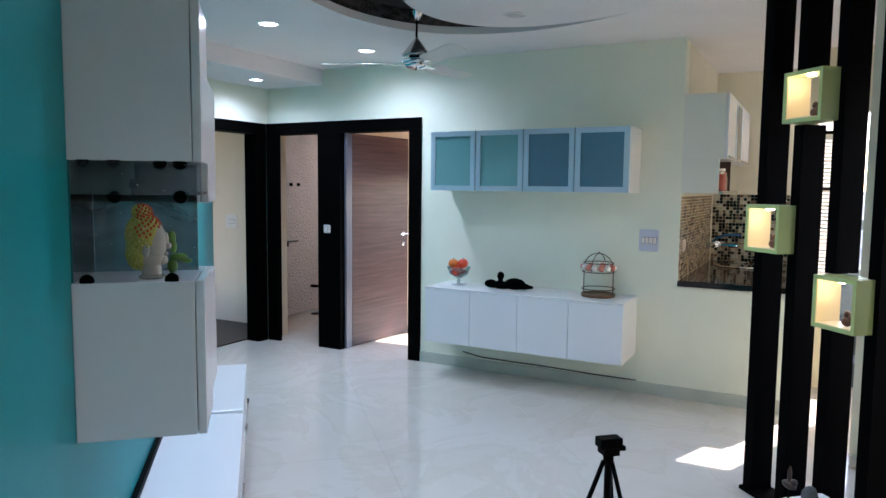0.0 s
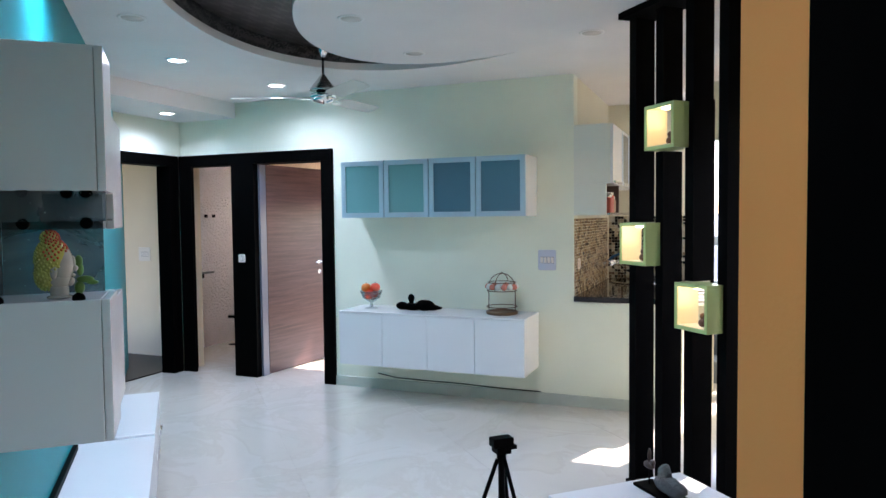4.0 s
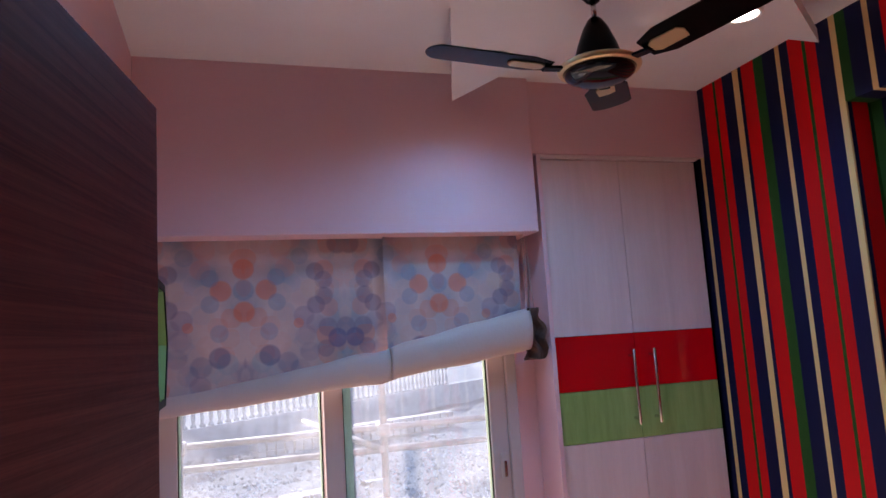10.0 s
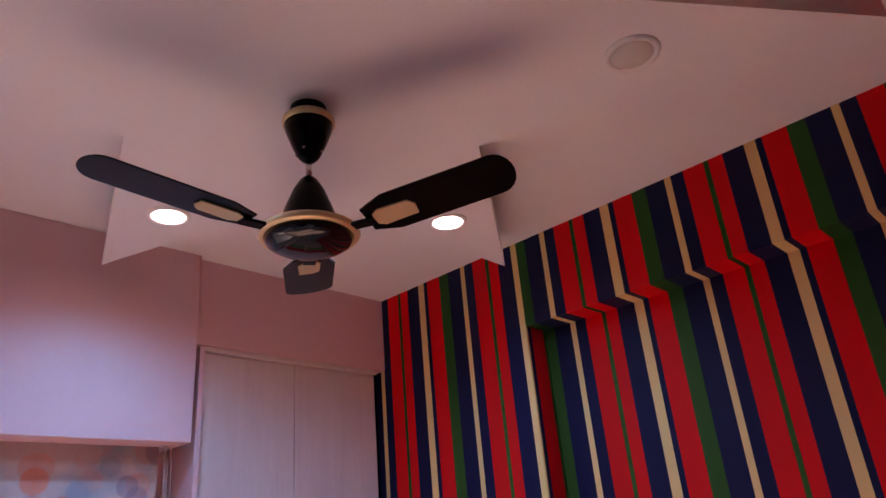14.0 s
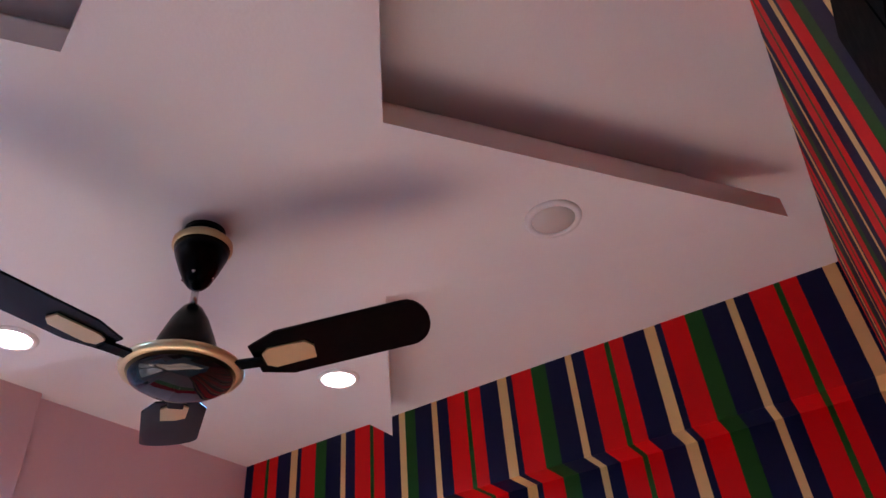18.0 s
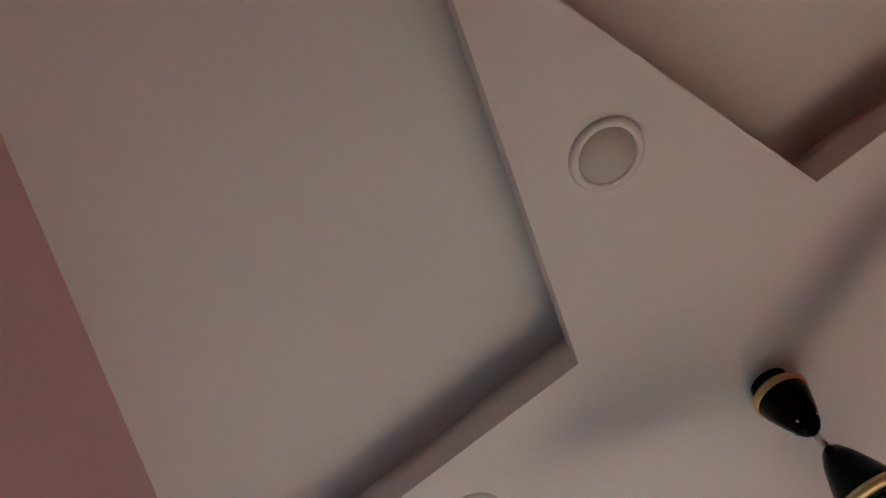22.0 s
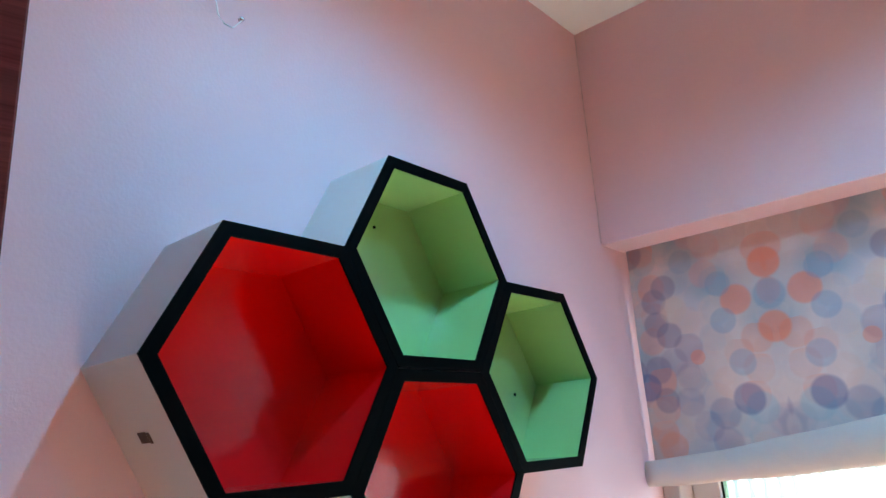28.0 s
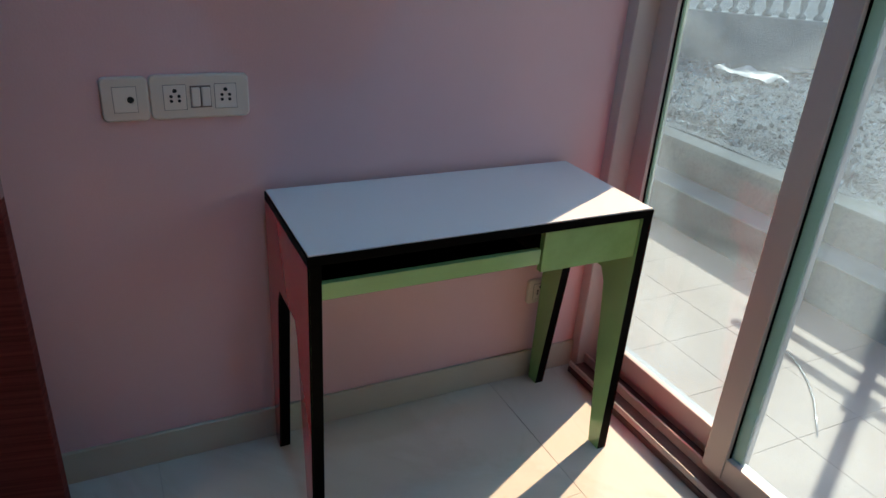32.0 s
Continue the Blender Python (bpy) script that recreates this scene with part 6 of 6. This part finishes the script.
for z in (1.50, 1.93, 2.10):
    part("rail", box(-5.40, -5.37, -0.5695, -0.4305, z, z + 0.03, 0.003, 1), M_EDGE, bar)

# ---- outside: terrace, steps, building site ----
M_TERR = material("sunlit_terrace_tile", (0.47, 0.315, 0.265), 0.6, vary=0.16, scale=4, bump=0.2)
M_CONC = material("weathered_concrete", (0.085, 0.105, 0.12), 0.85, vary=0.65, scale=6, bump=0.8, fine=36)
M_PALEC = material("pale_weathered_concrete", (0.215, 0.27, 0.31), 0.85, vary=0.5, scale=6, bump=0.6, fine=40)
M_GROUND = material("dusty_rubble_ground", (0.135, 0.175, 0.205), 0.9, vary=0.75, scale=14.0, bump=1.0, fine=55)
for nd in M_GROUND.node_tree.nodes:
    if nd.bl_idname == "ShaderNodeBump":
        nd.inputs["Distance"].default_value = 0.05
M_BRICK = material("dusty_brick", (0.36, 0.35, 0.34), 0.85, vary=0.3, scale=8, bump=0.4)
M_POLE = material("dusty_scaffold_pole", (0.30, 0.29, 0.28), 0.6, metal=0.2, vary=0.4, scale=12)


def lift(x, y):
    t = min(1, max(0, (y - 3.82) / 0.05))
    n = noise.noise(Vector((x * 0.9, y * 0.9, 0))) * 0.06 + noise.noise(Vector((x * 4, y * 4, 3))) * 0.035
    far = min(1, max(0, (y - 3.9) / 2.0))
    bank = 0.055 * min(1, max(0, (y - 4.02 + 0.10 * noise.noise(Vector((x * 1.3, 0, 7)))) / 0.09))
    return -0.06 + t * (0.445 + n * (0.3 + far) + bank) if y < 40 else 0.3


ys = [2.6, 3.60, 3.82, 3.87] + [3.87 + 0.05 * k for k in range(1, 12)] + [4.42 + 0.10 * k for k in range(1, 72)] + [12, 16, 30, 80, 300, 1500]
xs = [-1500, -200, -40, -12] + [-8 + 0.12 * k for k in range(134)] + [14, 40, 200, 1500]
verts = [(x, y, lift(x, y)) for y in ys for x in xs]
nx = len(xs)
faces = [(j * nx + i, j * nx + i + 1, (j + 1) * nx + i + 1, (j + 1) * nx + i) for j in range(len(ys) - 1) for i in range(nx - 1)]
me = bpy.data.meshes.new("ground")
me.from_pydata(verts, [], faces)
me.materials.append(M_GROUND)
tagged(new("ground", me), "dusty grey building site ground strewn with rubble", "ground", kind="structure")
tr = thing("terrace", "sunlit pinkish terrace tiles outside the window", "terrace", kind="structure")
structure("terrace_bed", box(-2.88, 6.0, 2.42, 3.56, -0.2, -0.022), material("terrace_grout", (0.36, 0.255, 0.215), 0.8), "concrete bed below the terrace tiles", "terrace")
tile = mesh_of("tile", box(0.0007, 0.2993, 0.0007, 0.2993, -0.030, -0.018, 0.0006, 1), M_TERR)
for i in range(-9, 19):
    for j in range(4):
        o = new("tile", tile)
        o.parent, o.location = tr, (i * 0.30, 2.425 + j * 0.30, 0)
st = thing("concrete_steps", "two weathered concrete steps up to the building site", "steps")
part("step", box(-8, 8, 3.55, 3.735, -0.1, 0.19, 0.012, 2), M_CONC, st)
# Tread is paler than the riser: skylight on it is put into its colour.
part("tread", box(-8, 8, 3.546, 3.7285, 0.1905, 0.2, 0.004, 1), M_PALEC, st, "pale tread with the sky's light put into its colour")
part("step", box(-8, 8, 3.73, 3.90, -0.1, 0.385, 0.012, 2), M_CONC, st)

ws = thing("wire_scrap", "bent bright wire lying on the terrace tiles", "wire")
part("strand", wire([(0.20, 3.11, -0.010), (0.25, 3.105, -0.012), (0.31, 3.08, -0.014), (0.40, 3.02, -0.014), (0.48, 2.95, -0.014), (0.55, 2.87, -0.014), (0.62, 2.79, -0.014)], 0.003), M_METAL, ws)

# rubble: chips of many sizes, thickest near the steps
M_CHIP = material("pale_broken_stone", (0.20, 0.20, 0.205), 0.9, vary=0.4, scale=5)
nt = M_CHIP.node_tree
isl = nt.nodes.new("ShaderNodeNewGeometry")
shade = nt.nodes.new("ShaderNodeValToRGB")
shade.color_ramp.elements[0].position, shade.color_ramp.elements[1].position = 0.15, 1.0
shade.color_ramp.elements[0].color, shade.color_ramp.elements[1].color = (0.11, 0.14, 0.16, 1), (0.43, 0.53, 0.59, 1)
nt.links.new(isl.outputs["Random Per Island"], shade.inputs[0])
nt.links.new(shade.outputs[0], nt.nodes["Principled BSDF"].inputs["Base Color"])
rnd = random.Random(5)
verts, faces = [], []
for k in range(17000):
    y = 3.93 + 4.8 * rnd.random() ** 1.5
    x = -5.5 + 8.5 * rnd.random()
    s = 0.006 + 0.034 * rnd.random() ** 3.5
    m = Matrix.Translation((x, y, lift(x, y) + s * 0.22)) @ Euler((rnd.random() * 6, rnd.random() * 6, rnd.random() * 6)).to_matrix().to_4x4() @ Matrix.Diagonal((s, s * (0.4 + rnd.random()), s * 0.45, 1))
    o = len(verts)
    verts += [m @ Vector(c) for c in ((1, 0, 0), (-0.5, 0.9, 0.1), (-0.6, -0.8, 0), (0.1, 0, 0.9), (0, 0.1, -0.8))]
    faces += [(o + a, o + b, o + c) for a, b, c in ((0, 1, 3), (1, 2, 3), (2, 0, 3), (1, 0, 4), (2, 1, 4), (0, 2, 4))]
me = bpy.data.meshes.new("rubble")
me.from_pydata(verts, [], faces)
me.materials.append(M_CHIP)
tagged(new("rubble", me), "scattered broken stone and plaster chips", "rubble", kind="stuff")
M_SHEET = material("crumpled_white_plastic", (0.42, 0.42, 0.43), 0.4, bump=0.4)
for x, y, r in ((-2.12, 5.30, 0.24), (-2.44, 6.27, 0.14), (1.5, 6.0, 0.10), (0.9, 5.2, 0.07)):
    bm = bmesh.new()
    bmesh.ops.create_grid(bm, x_segments=12, y_segments=10, size=r)
    for v in bm.verts:
        v.co.y *= 0.6
        v.co.z = 0.03 + 0.035 * noise.noise(v.co * 9 + Vector((x, y, 0)))
    q = part("plastic_scrap", bm, M_SHEET)
    q.matrix_world = Matrix.Translation((x, y, lift(x, y) + 0.01))
    tagged(q, "crumpled white plastic scrap on the rubble", "scrap", "plastic scraps")

# brick kerbs
brick = mesh_of("brick", box(-0.105, 0.105, -0.05, 0.05, 0, 0.068, 0.006, 1), M_BRICK)
for x0, y0, x1, y1, courses, lab in ((0.6, 8.2, 3.4, 9.4, 3, "low dusty brick kerb on the building site"), (-0.4, 5.3, 1.2, 5.9, 1, "single course of dusty bricks on the ground")):
    kb = thing("brick_kerb", lab, "brick kerb", Matrix.Translation((x0, y0, lift(x0, y0) - 0.01)))
    n = int(math.hypot(x1 - x0, y1 - y0) / 0.12)
    ang = math.atan2(y1 - y0, x1 - x0)
    for c in range(courses):
        for k in range(n):
            b = new("brick", brick)
            b.parent = kb
            b.matrix_local = Matrix.Rotation(ang, 4, "Z") @ Matrix.Translation((0.12 * k, rnd.uniform(-0.012, 0.012), 0.07 * c)) @ Matrix.Rotation(radians(90) + rnd.uniform(-0.08, 0.08), 4, "Z")

# scaffold
scf = thing("scaffold", "dusty tube scaffold standing outside the window", "scaffold")
PB = 0.36
for nm, a, b, r in (("upright", (1.256, 4.2, PB), (1.256, 4.2, 3.2), 0.024), ("upright", (1.20, 5.2, PB), (1.20, 5.2, 3.2), 0.024),
                    ("upright", (0.0, 4.2, PB), (0.0, 4.2, 3.2), 0.024), ("upright", (2.35, 4.2, PB), (2.35, 4.2, 3.2), 0.024),
                    ("ledger", (-0.6, 4.25, 1.135), (2.9, 4.25, 1.14), 0.022), ("ledger", (-0.6, 4.26, 1.0), (2.9, 4.26, 0.99), 0.022),
                    ("ledger", (1.22, 4.1, 1.02), (0.85, 5.3, 1.12), 0.022)):
    part(nm, wire([a, b], r, seg=10), M_POLE, scf)
for x in (0.0, 1.256, 2.35):
    part("coupler", box(x - 0.04, x + 0.04, 4.17, 4.28, 1.09, 1.17, 0.008, 1), M_POLE, scf)

# boundary wall with balusters
BW = Matrix.Translation((-2.95, 5.83, 0)) @ Matrix.Rotation(radians(43), 4, "Z")
bw = thing("balustrade_wall", "weathered boundary wall carrying a stone balustrade", "wall", BW)
part("plinth_wall", box(-4, 14, 0.0, 0.16, 0.1, 0.84, 0.01, 1), M_PALEC, bw)
part("rail", box(-4, 14, -0.02, 0.18, 1.18, 1.27, 0.015, 2), M_PALEC, bw, "moulded concrete rail")
M_BAL = material("grey_baluster_plaster", (0.28, 0.32, 0.34), 0.8, vary=0.2, scale=9)
bal = mesh_of("baluster", lathe([(0.040, 0.84), (0.040, 0.865), (0.016, 0.885), (0.020, 0.91), (0.029, 0.945), (0.027, 0.98), (0.013, 1.07), (0.012, 1.11), (0.030, 1.145), (0.040, 1.18)], 14), M_BAL)
for k in range(90):
    b = new("baluster", bal)
    b.parent, b.location = bw, (-2.0 + 0.135 * k, 0.08, 0)
